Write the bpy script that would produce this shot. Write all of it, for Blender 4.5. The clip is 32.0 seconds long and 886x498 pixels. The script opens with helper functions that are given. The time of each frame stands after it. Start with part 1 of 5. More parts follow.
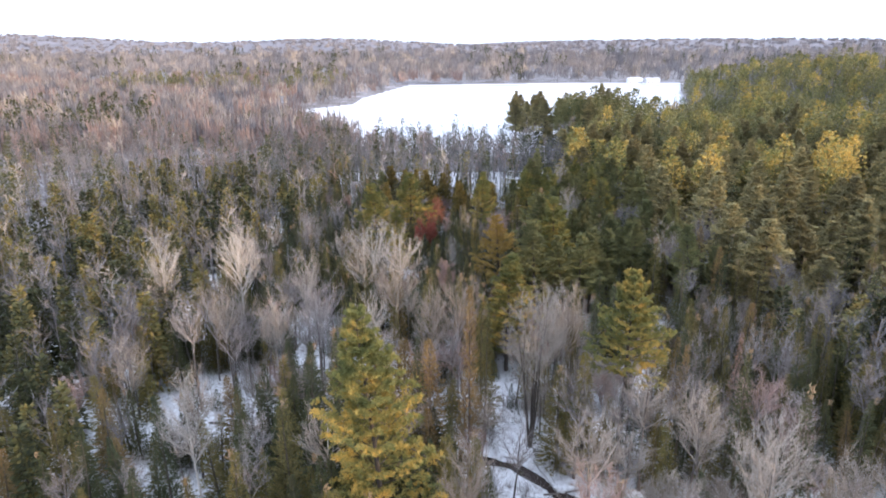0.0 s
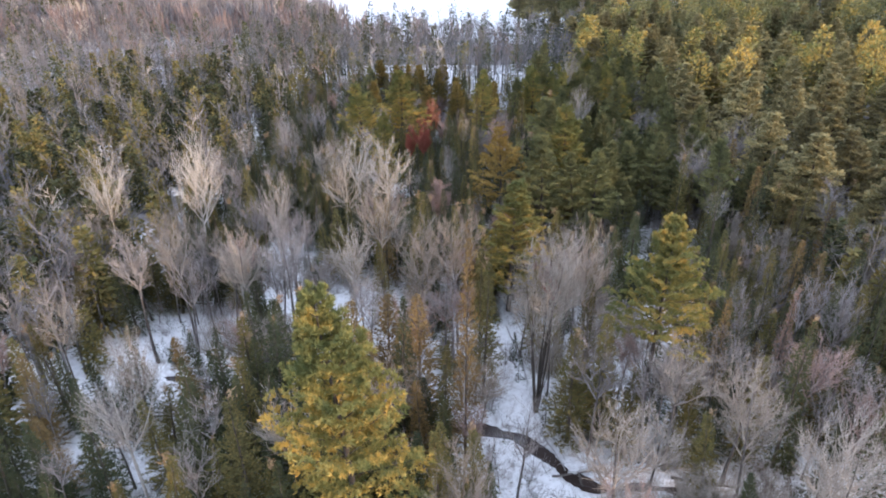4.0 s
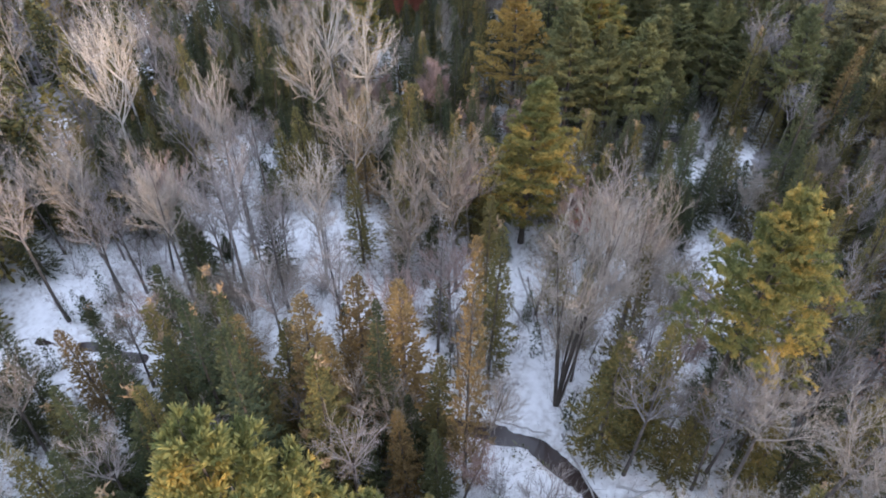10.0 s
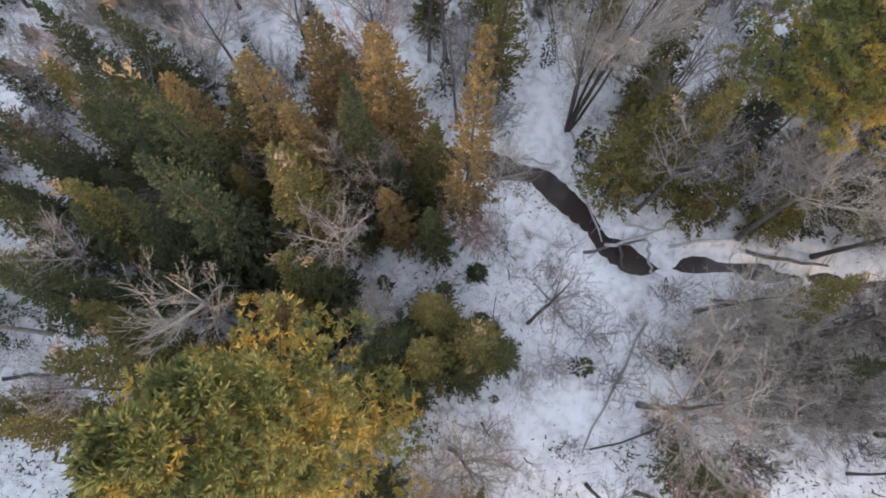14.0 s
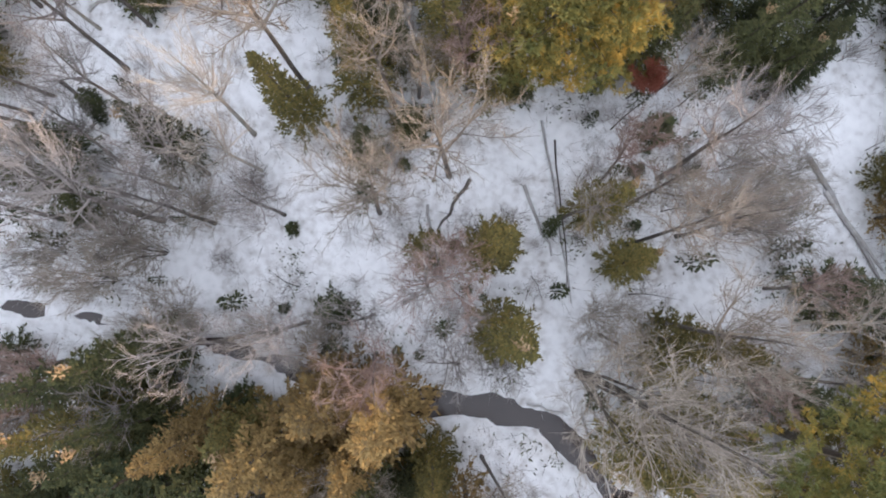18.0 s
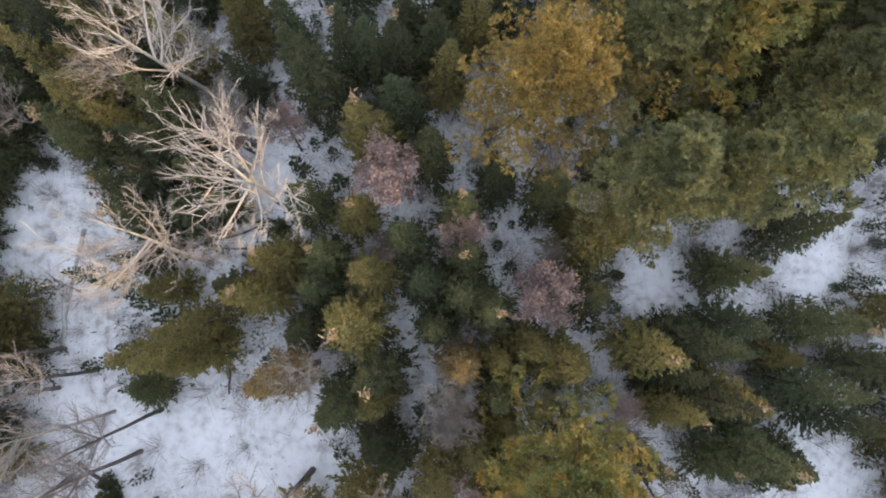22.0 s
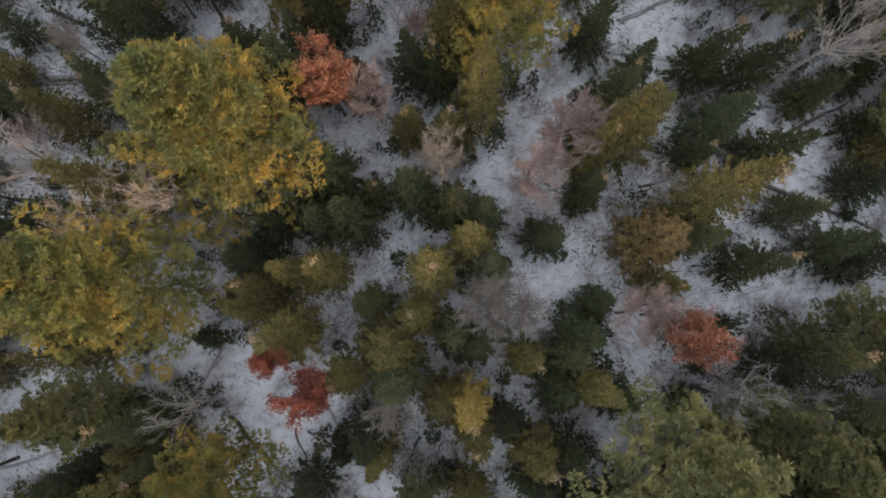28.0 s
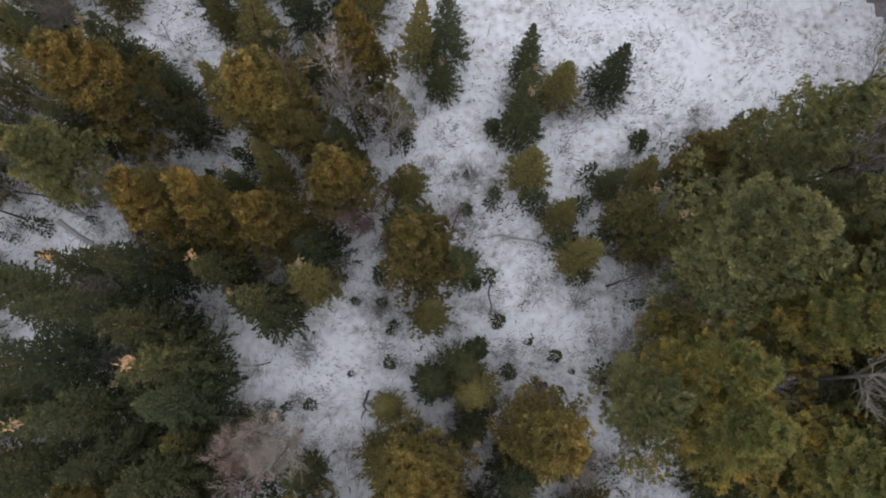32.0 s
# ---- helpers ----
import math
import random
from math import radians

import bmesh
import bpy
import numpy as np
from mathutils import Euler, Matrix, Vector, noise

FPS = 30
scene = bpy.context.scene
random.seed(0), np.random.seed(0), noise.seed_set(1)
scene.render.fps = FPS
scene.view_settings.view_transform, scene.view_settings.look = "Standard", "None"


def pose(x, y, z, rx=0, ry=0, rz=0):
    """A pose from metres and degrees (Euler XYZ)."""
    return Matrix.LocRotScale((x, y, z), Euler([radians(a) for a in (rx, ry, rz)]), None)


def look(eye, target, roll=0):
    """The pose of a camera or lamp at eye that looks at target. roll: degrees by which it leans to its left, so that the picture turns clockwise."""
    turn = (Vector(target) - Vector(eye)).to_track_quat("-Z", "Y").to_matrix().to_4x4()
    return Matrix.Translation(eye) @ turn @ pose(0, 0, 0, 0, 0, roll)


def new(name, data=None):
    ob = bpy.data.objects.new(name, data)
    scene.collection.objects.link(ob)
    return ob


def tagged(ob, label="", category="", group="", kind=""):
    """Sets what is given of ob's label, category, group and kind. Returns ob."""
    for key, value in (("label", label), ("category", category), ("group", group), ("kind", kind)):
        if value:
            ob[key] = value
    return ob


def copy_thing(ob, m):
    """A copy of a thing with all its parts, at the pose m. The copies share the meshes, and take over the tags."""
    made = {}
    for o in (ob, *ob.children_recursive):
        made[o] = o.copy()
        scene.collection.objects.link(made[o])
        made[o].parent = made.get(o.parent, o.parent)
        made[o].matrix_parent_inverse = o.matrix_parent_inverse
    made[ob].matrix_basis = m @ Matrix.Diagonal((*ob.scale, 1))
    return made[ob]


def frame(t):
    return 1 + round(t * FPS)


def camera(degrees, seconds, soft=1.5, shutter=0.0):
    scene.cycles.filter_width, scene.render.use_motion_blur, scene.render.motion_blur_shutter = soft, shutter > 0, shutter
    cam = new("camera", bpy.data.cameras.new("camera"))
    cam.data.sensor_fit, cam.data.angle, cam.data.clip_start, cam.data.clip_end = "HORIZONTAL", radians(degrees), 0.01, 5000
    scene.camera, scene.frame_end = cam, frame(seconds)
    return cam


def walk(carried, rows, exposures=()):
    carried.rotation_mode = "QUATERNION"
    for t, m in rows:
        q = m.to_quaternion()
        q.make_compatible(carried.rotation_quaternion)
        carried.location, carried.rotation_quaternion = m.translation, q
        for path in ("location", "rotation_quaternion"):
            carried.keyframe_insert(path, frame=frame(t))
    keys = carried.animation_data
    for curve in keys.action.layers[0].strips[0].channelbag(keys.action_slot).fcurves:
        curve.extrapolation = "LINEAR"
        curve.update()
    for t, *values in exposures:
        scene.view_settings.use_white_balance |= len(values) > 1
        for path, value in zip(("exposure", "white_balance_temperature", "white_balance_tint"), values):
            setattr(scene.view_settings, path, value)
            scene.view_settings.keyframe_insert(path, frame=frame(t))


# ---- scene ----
FOV = 69.14
# seconds, eye x y z, yaw, pitch, roll
PATH = [
    (0.0, -1.793, -48.959, 38.225, 1.619, -16.591, -0.601),
    (0.5, -1.737, -47.127, 38.278, 1.596, -17.147, -0.580),
    (1.0, -1.699, -45.443, 38.293, 1.593, -18.577, -0.564),
    (1.5, -1.666, -43.876, 38.284, 1.598, -19.984, -0.567),
    (2.0, -1.640, -42.363, 38.259, 1.596, -21.321, -0.575),
    (2.5, -1.622, -40.864, 38.206, 1.587, -22.637, -0.539),
    (3.0, -1.639, -39.346, 38.121, 1.552, -23.885, -0.477),
    (3.5, -1.684, -37.774, 38.026, 1.480, -25.090, -0.427),
    (4.0, -1.712, -36.201, 37.913, 1.444, -26.240, -0.391),
    (4.5, -1.725, -34.639, 37.784, 1.439, -27.354, -0.379),
    (5.0, -1.726, -33.092, 37.647, 1.453, -28.454, -0.393),
    (5.5, -1.720, -31.550, 37.511, 1.479, -29.570, -0.420),
    (6.0, -1.711, -29.998, 37.390, 1.507, -30.742, -0.442),
    (6.5, -1.718, -28.457, 37.281, 1.523, -31.954, -0.465),
    (7.0, -1.760, -26.904, 37.193, 1.538, -33.106, -0.474),
    (7.5, -1.807, -25.328, 37.114, 1.504, -34.251, -0.460),
    (8.0, -1.849, -23.748, 37.026, 1.442, -35.503, -0.397),
    (8.5, -1.873, -22.171, 36.922, 1.380, -36.924, -0.261),
    (9.0, -1.870, -20.657, 36.810, 1.295, -38.296, -0.108),
    (9.5, -1.908, -19.226, 36.681, 1.276, -39.623, 0.072),
    (10.0, -1.953, -17.756, 36.541, 1.151, -41.041, 0.262),
    (10.5, -2.028, -16.309, 36.372, 0.993, -43.283, 0.429),
    (11.0, -2.109, -14.876, 36.177, 0.799, -46.163, 0.552),
    (11.5, -2.177, -13.433, 35.980, 0.543, -49.657, 0.620),
    (12.0, -2.192, -12.003, 35.797, 0.201, -53.391, 0.628),
    (12.5, -2.234, -10.725, 35.619, -0.034, -57.993, 0.593),
    (13.0, -2.274, -9.686, 35.433, -0.243, -64.073, 0.506),
    (13.5, -2.246, -8.611, 35.271, -0.425, -70.490, 0.398),
    (14.0, -2.216, -7.364, 35.108, -0.579, -76.431, 0.280),
    (14.5, -2.174, -5.870, 34.953, -0.690, -81.447, 0.172),
    (15.0, -2.137, -4.069, 34.819, -0.744, -85.093, 0.085),
    (15.5, -2.121, -1.882, 34.728, -0.726, -86.945, 0.027),
    (16.0, -2.132, 0.806, 34.698, -0.621, -86.655, 0.005),
    (16.5, -2.121, 3.602, 34.745, -0.482, -86.124, 0.006),
    (17.0, -2.099, 6.472, 34.847, -0.421, -85.838, 0.000),
    (17.5, -2.060, 9.409, 35.002, -0.475, -85.798, -0.020),
    (18.0, -2.033, 12.384, 35.246, -0.557, -85.842, -0.038),
    (18.5, -1.965, 15.311, 35.669, -0.684, -85.981, -0.057),
    (19.0, -1.855, 18.218, 36.285, -0.858, -86.045, -0.080),
    (19.5, -1.756, 21.041, 36.987, -0.951, -86.108, -0.078),
    (20.0, -1.681, 23.721, 37.659, -0.927, -86.078, -0.043),
    (20.5, -1.618, 26.327, 38.203, -0.871, -85.974, 0.004),
    (21.0, -1.583, 28.920, 38.597, -0.895, -85.939, 0.033),
    (21.5, -1.468, 31.519, 38.922, -0.967, -85.906, 0.049),
    (22.0, -1.409, 34.204, 39.172, -1.039, -85.893, 0.056),
    (22.5, -1.342, 36.957, 39.347, -1.188, -85.986, 0.037),
    (23.0, -1.259, 39.674, 39.487, -1.383, -86.012, -0.002),
    (23.5, -1.142, 42.357, 39.587, -1.408, -86.047, -0.005),
    (24.0, -1.060, 45.015, 39.663, -1.393, -86.044, -0.006),
    (24.5, -0.977, 47.661, 39.747, -1.305, -86.010, 0.005),
    (25.0, -0.934, 50.320, 39.847, -1.190, -85.970, 0.016),
    (25.5, -0.904, 52.987, 39.965, -1.115, -86.049, 0.010),
    (26.0, -0.847, 55.745, 40.066, -1.099, -85.994, -0.019),
    (26.5, -0.772, 58.585, 40.144, -1.094, -85.841, -0.057),
    (27.0, -0.686, 61.498, 40.194, -1.055, -85.631, -0.095),
    (27.5, -0.598, 64.476, 40.213, -0.936, -85.481, -0.117),
    (28.0, -0.515, 67.509, 40.193, -0.689, -85.679, -0.109),
    (28.5, -0.438, 70.613, 40.171, -0.296, -85.956, -0.064),
    (29.0, -0.373, 73.723, 40.135, 0.158, -86.315, -0.002),
    (29.5, -0.313, 76.848, 40.078, 0.539, -86.678, 0.044),
    (30.0, -0.243, 80.061, 40.029, 0.819, -87.226, 0.070),
    (30.5, -0.209, 83.405, 40.002, 1.054, -87.851, 0.089),
    (31.0, -0.242, 87.015, 40.024, 1.116, -87.360, 0.069),
    (31.5, -0.313, 91.051, 40.083, 0.922, -84.584, -0.008),
    (32.0, -0.378, 95.298, 40.163, 0.564, -80.548, -0.122),
]
cam = camera(FOV, 32.0, soft=1.85)
walk(cam, [(t, pose(x, y, z, 90 + pitch, 0, yaw) @ pose(0, 0, 0, 0, 0, roll)) for t, x, y, z, yaw, pitch, roll in PATH],
     exposures=[(0, 0.80, 5320, 13.5), (9, 0.75, 5220, 14.5), (13, 0.57, 5460, 12.3), (15.5, 0.34, 5800, 12.8), (16.5, 0.52, 5860, 13), (18, 0.82, 5870, 12.5), (21, 0.70, 5700, 11.5), (24, 0.56, 5640, 12.2), (28, 0.17, 5980, 11.0), (30, 0.17, 5920, 10.8), (32, 0.20, 6150, 13.5)])

# ---- light: pale winter evening sky, low warm sun from the right ----
SUN_TO = Vector((0.90, -0.32, 0.16)).normalized()
world = bpy.data.worlds.new("sky")
scene.world = world
world.use_nodes = True
wn = world.node_tree.nodes
sky = wn.new("ShaderNodeTexSky")
sky.sky_type, sky.sun_disc = "NISHITA", False
sky.sun_elevation = math.asin(SUN_TO.z)
sky.sun_rotation = math.atan2(SUN_TO.x, SUN_TO.y)
sky.air_density, sky.dust_density, sky.ozone_density = 1.0, 4.0, 1.0
# thin even cloud over the clear sky: most of its light is white
cloud = wn.new("ShaderNodeMix")
cloud.data_type = "RGBA"
cloud.inputs[0].default_value = 0.88
cloud.inputs[7].default_value = (7.6, 7.8, 8.2, 1)
world.node_tree.links.new(sky.outputs[0], cloud.inputs[6])
world.node_tree.links.new(cloud.outputs[2], wn["Background"].inputs[0])
wn["Background"].inputs[1].default_value = 0.14
sun = new("sun", bpy.data.lights.new("sun", "SUN"))
sun.data.energy, sun.data.angle, sun.data.color = 3.4, radians(4), (1.0, 0.65, 0.32)
sun.matrix_world = look(SUN_TO * 100, (0, 0, 0))

rng = np.random.default_rng(7)


# ---- materials ----
def material(name, colors, scale=1.0, rough=0.85, bump=0.0, vary=0.0, island=0.0, translucent=0.0, detail=6.0, coords="Object", spec=0.3, span=(0.3, 0.7)):
    """Noise between the given colours, with a second coarser noise, a shift per object and one per piece."""
    m = bpy.data.materials.new(name)
    m.use_nodes = True
    nt = m.node_tree
    n, link = nt.nodes, nt.links.new
    bsdf = n["Principled BSDF"]
    bsdf.inputs["Roughness"].default_value = rough
    bsdf.inputs["Specular IOR Level"].default_value = spec
    tc = n.new("ShaderNodeTexCoord")
    fine, coarse = n.new("ShaderNodeTexNoise"), n.new("ShaderNodeTexNoise")
    fine.inputs["Scale"].default_value, fine.inputs["Detail"].default_value = scale, detail
    coarse.inputs["Scale"].default_value, coarse.inputs["Detail"].default_value = scale * 0.13, 3
    for tex in (fine, coarse):
        link(tc.outputs[coords], tex.inputs["Vector"])
    add = n.new("ShaderNodeMath")
    add.operation = "MULTIPLY_ADD"
    add.inputs[1].default_value = 0.45
    link(coarse.outputs[0], add.inputs[0])
    half = n.new("ShaderNodeMath")
    half.operation = "MULTIPLY"
    half.inputs[1].default_value = 0.55
    link(fine.outputs[0], half.inputs[0])
    link(half.outputs[0], add.inputs[2])
    value = add.outputs[0]
    if island:
        geo = n.new("ShaderNodeNewGeometry")
        isl = n.new("ShaderNodeMath")
        isl.operation = "MULTIPLY_ADD"
        isl.inputs[1].default_value = island
        link(geo.outputs["Random Per Island"], isl.inputs[0])
        off = n.new("ShaderNodeMath")
        off.operation = "SUBTRACT"
        off.inputs[1].default_value = island / 2
        link(value, off.inputs[0])
        link(off.outputs[0], isl.inputs[2])
        value = isl.outputs[0]
    ramp = n.new("ShaderNodeValToRGB")
    link(value, ramp.inputs[0])
    el = ramp.color_ramp.elements
    while len(el) < len(colors):
        el.new(0.5)
    for k, c in enumerate(colors):
        el[k].position = span[0] + (span[1] - span[0]) * k / max(1, len(colors) - 1)
        el[k].color = (*c, 1)
    out = ramp.outputs[0]
    if vary:
        info, hsv = n.new("ShaderNodeObjectInfo"), n.new("ShaderNodeHueSaturation")
        rescale = n.new("ShaderNodeMapRange")
        rescale.inputs[3].default_value, rescale.inputs[4].default_value = 1 - vary, 1 + vary
        link(info.outputs["Random"], rescale.inputs[0])
        link(rescale.outputs[0], hsv.inputs["Value"])
        link(out, hsv.inputs["Color"])
        out = hsv.outputs[0]
    link(out, bsdf.inputs["Base Color"])
    if bump:
        b = n.new("ShaderNodeBump")
        b.inputs["Strength"].default_value = bump
        link(fine.outputs[0], b.inputs["Height"])
        link(b.outputs[0], bsdf.inputs["Normal"])
    if translucent:
        tr, mix = n.new("ShaderNodeBsdfTranslucent"), n.new("ShaderNodeMixShader")
        link(out, tr.inputs[0])
        mix.inputs[0].default_value = translucent
        link(bsdf.outputs[0], mix.inputs[1])
        link(tr.outputs[0], mix.inputs[2])
        link(mix.outputs[0], n["Material Output"].inputs[0])
    return m


M_SNOW = material("forest_snow", [(0.34, 0.30, 0.27), (0.66, 0.645, 0.635), (0.82, 0.815, 0.815), (0.88, 0.875, 0.875)], 2.0, 0.7, 0.25, span=(0.31, 0.63))
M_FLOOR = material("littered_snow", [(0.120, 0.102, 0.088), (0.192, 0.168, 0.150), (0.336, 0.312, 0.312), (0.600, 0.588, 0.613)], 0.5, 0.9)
M_FIELD = material("field_snow", [(0.72, 0.71, 0.72), (0.80, 0.80, 0.81), (0.85, 0.85, 0.86)], 0.15, 0.7, 0.2)
M_WATER = material("stream_water", [(0.035, 0.025, 0.022), (0.06, 0.045, 0.04)], 0.6, 0.12, 0.05, spec=0.5)
M_BARK_GREY = material("grey_bark", [(0.065, 0.055, 0.048), (0.125, 0.108, 0.095), (0.22, 0.20, 0.175)], 5, 0.9, 0.5, vary=0.3)
M_BARK_PALE = material("pale_bark", [(0.20, 0.18, 0.15), (0.42, 0.39, 0.34), (0.55, 0.52, 0.47)], 4, 0.85, 0.4, vary=0.2)
M_BARK_DARK = material("dark_bark", [(0.045, 0.036, 0.03), (0.09, 0.075, 0.06), (0.15, 0.13, 0.11)], 6, 0.95, 0.6, vary=0.2)
M_TWIG_TAN = material("tan_twigs", [(0.20, 0.168, 0.135), (0.325, 0.28, 0.232), (0.45, 0.40, 0.34)], 1.2, 0.85, vary=0.25, island=0.3)
M_TWIG_PALE = material("pale_twigs", [(0.30, 0.26, 0.218), (0.45, 0.405, 0.352), (0.55, 0.50, 0.44)], 1.2, 0.8, vary=0.2, island=0.3)
M_TWIG_GREY = material("grey_twigs", [(0.19, 0.168, 0.155), (0.30, 0.268, 0.25), (0.42, 0.38, 0.36)], 1.2, 0.85, vary=0.3, island=0.3)
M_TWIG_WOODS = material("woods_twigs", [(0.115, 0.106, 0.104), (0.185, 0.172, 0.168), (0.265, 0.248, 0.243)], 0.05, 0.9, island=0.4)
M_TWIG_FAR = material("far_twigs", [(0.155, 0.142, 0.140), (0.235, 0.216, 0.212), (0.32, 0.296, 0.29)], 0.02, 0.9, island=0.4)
M_TWIG_PINK = material("budding_twigs", [(0.24, 0.165, 0.14), (0.35, 0.255, 0.22), (0.44, 0.345, 0.30)], 1.2, 0.85, vary=0.25, island=0.3)
M_BUD_PINK = material("dull_pink_buds", [(0.165, 0.118, 0.103), (0.22, 0.158, 0.138), (0.30, 0.22, 0.195)], 1.0, 0.85, vary=0.2, island=0.4)
M_TWIG_RED = material("red_buds", [(0.21, 0.062, 0.04), (0.33, 0.10, 0.062), (0.40, 0.16, 0.11)], 1.0, 0.8, vary=0.2, island=0.4, translucent=0.2)
M_PINE_GOLD = material("golden_pine_needles", [(0.155, 0.172, 0.060), (0.225, 0.225, 0.074), (0.33, 0.285, 0.085), (0.58, 0.40, 0.095)], 0.75, 0.7, vary=0.12, island=0.10, translucent=0.25, span=(0.37, 0.58))
M_PINE_OLIVE = material("olive_pine_needles", [(0.125, 0.132, 0.06), (0.225, 0.22, 0.09), (0.40, 0.34, 0.125)], 0.75, 0.7, vary=0.25, island=0.18, translucent=0.2, span=(0.36, 0.66))
# paler copy of the olive needles: haze over the farther pines put into the colour
M_PINE_STAND = material("haze_lightened_needles", [(0.19, 0.172, 0.09), (0.32, 0.285, 0.14), (0.54, 0.42, 0.17)], 0.5, 0.7, vary=0.3, island=0.2, translucent=0.35, span=(0.36, 0.66))
M_LARCH = material("amber_needles", [(0.20, 0.145, 0.04), (0.37, 0.26, 0.07), (0.52, 0.375, 0.115)], 0.7, 0.7, vary=0.15, island=0.35, translucent=0.25)
M_SPRUCE = material("spruce_needles", [(0.036, 0.042, 0.016), (0.066, 0.072, 0.026), (0.118, 0.112, 0.044)], 0.9, 0.75, vary=0.35, island=0.35, translucent=0.12)
M_FIR = material("fir_needles", [(0.030, 0.041, 0.018), (0.055, 0.065, 0.027), (0.098, 0.100, 0.042)], 0.9, 0.75, vary=0.3, island=0.35, translucent=0.12)
M_CEDAR = material("cedar_sprays", [(0.082, 0.076, 0.026), (0.15, 0.132, 0.042), (0.25, 0.19, 0.06)], 0.9, 0.8, vary=0.3, island=0.35, translucent=0.15)
M_CEDAR_BROWN = material("brown_cedar_sprays", [(0.125, 0.085, 0.036), (0.225, 0.155, 0.06), (0.33, 0.225, 0.085)], 0.9, 0.8, vary=0.25, island=0.35, translucent=0.15)
M_BRONZE = material("bronze_needles", [(0.105, 0.090, 0.03), (0.205, 0.17, 0.052), (0.36, 0.255, 0.078)], 0.6, 0.75, vary=0.25, island=0.35, translucent=0.2)
M_RUST = material("rusty_needles", [(0.20, 0.12, 0.09), (0.30, 0.18, 0.13), (0.36, 0.25, 0.19)], 0.8, 0.85, island=0.3)
M_TWIG_RUST = material("rust_buds", [(0.22, 0.085, 0.05), (0.36, 0.15, 0.085), (0.44, 0.24, 0.16)], 1.0, 0.8, vary=0.15, island=0.4, translucent=0.2)
M_CONE_TIP = material("cone_tips", [(0.24, 0.16, 0.085), (0.36, 0.26, 0.15)], 3, 0.8, island=0.4)
M_BRUSH = material("brush", [(0.05, 0.04, 0.03), (0.10, 0.08, 0.065), (0.18, 0.14, 0.11)], 1.0, 0.9, island=0.5)
M_LEAF = material("beech_leaves", [(0.17, 0.10, 0.05), (0.30, 0.20, 0.12), (0.40, 0.29, 0.19)], 1.0, 0.85, island=0.5, vary=0.2)
M_LOG = material("weathered_log", [(0.30, 0.28, 0.26), (0.47, 0.45, 0.43), (0.62, 0.60, 0.59)], 3, 0.9, 0.5, vary=0.25)
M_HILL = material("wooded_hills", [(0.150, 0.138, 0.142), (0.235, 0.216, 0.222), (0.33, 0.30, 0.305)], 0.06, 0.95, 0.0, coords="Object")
M_WALL = material("white_siding", [(0.74, 0.74, 0.73), (0.80, 0.80, 0.79)], 0.5, 0.7)
M_ROOF = material("snowy_roof", [(0.70, 0.70, 0.72), (0.82, 0.82, 0.83)], 0.4, 0.7)
M_DARK = material("dark_glass", [(0.03, 0.032, 0.036), (0.05, 0.052, 0.056)], 0.5, 0.2)


# ---- mesh makers ----
def as_mesh(name, verts, faces, mat, smooth=False):
    """A mesh from points and faces (one array of faces, a list of such arrays, or a list of tuples)."""
    me = bpy.data.meshes.new(name)
    me.materials.append(mat)
    if isinstance(faces, np.ndarray):
        faces = [faces]
    if not isinstance(faces[0], np.ndarray):
        me.from_pydata(np.asarray(verts).tolist(), [], faces)
    else:
        corners = np.concatenate([a.ravel() for a in faces]).astype(np.int32)
        sizes = np.concatenate([np.full(len(a), a.shape[1], np.int32) for a in faces])
        me.vertices.add(len(verts))
        me.vertices.foreach_set("co", np.asarray(verts, np.float32).ravel())
        me.loops.add(len(corners))
        me.loops.foreach_set("vertex_index", corners)
        me.polygons.add(len(sizes))
        me.polygons.foreach_set("loop_start", (np.cumsum(sizes) - sizes).astype(np.int32))
        me.update(calc_edges=True)
    if smooth:
        me.shade_smooth()
    else:
        me.shade_flat()
    me.update()
    return me


def part(name, me, parent, label=""):
    ob = new(name, me)
    ob.parent = parent
    return tagged(ob, label)


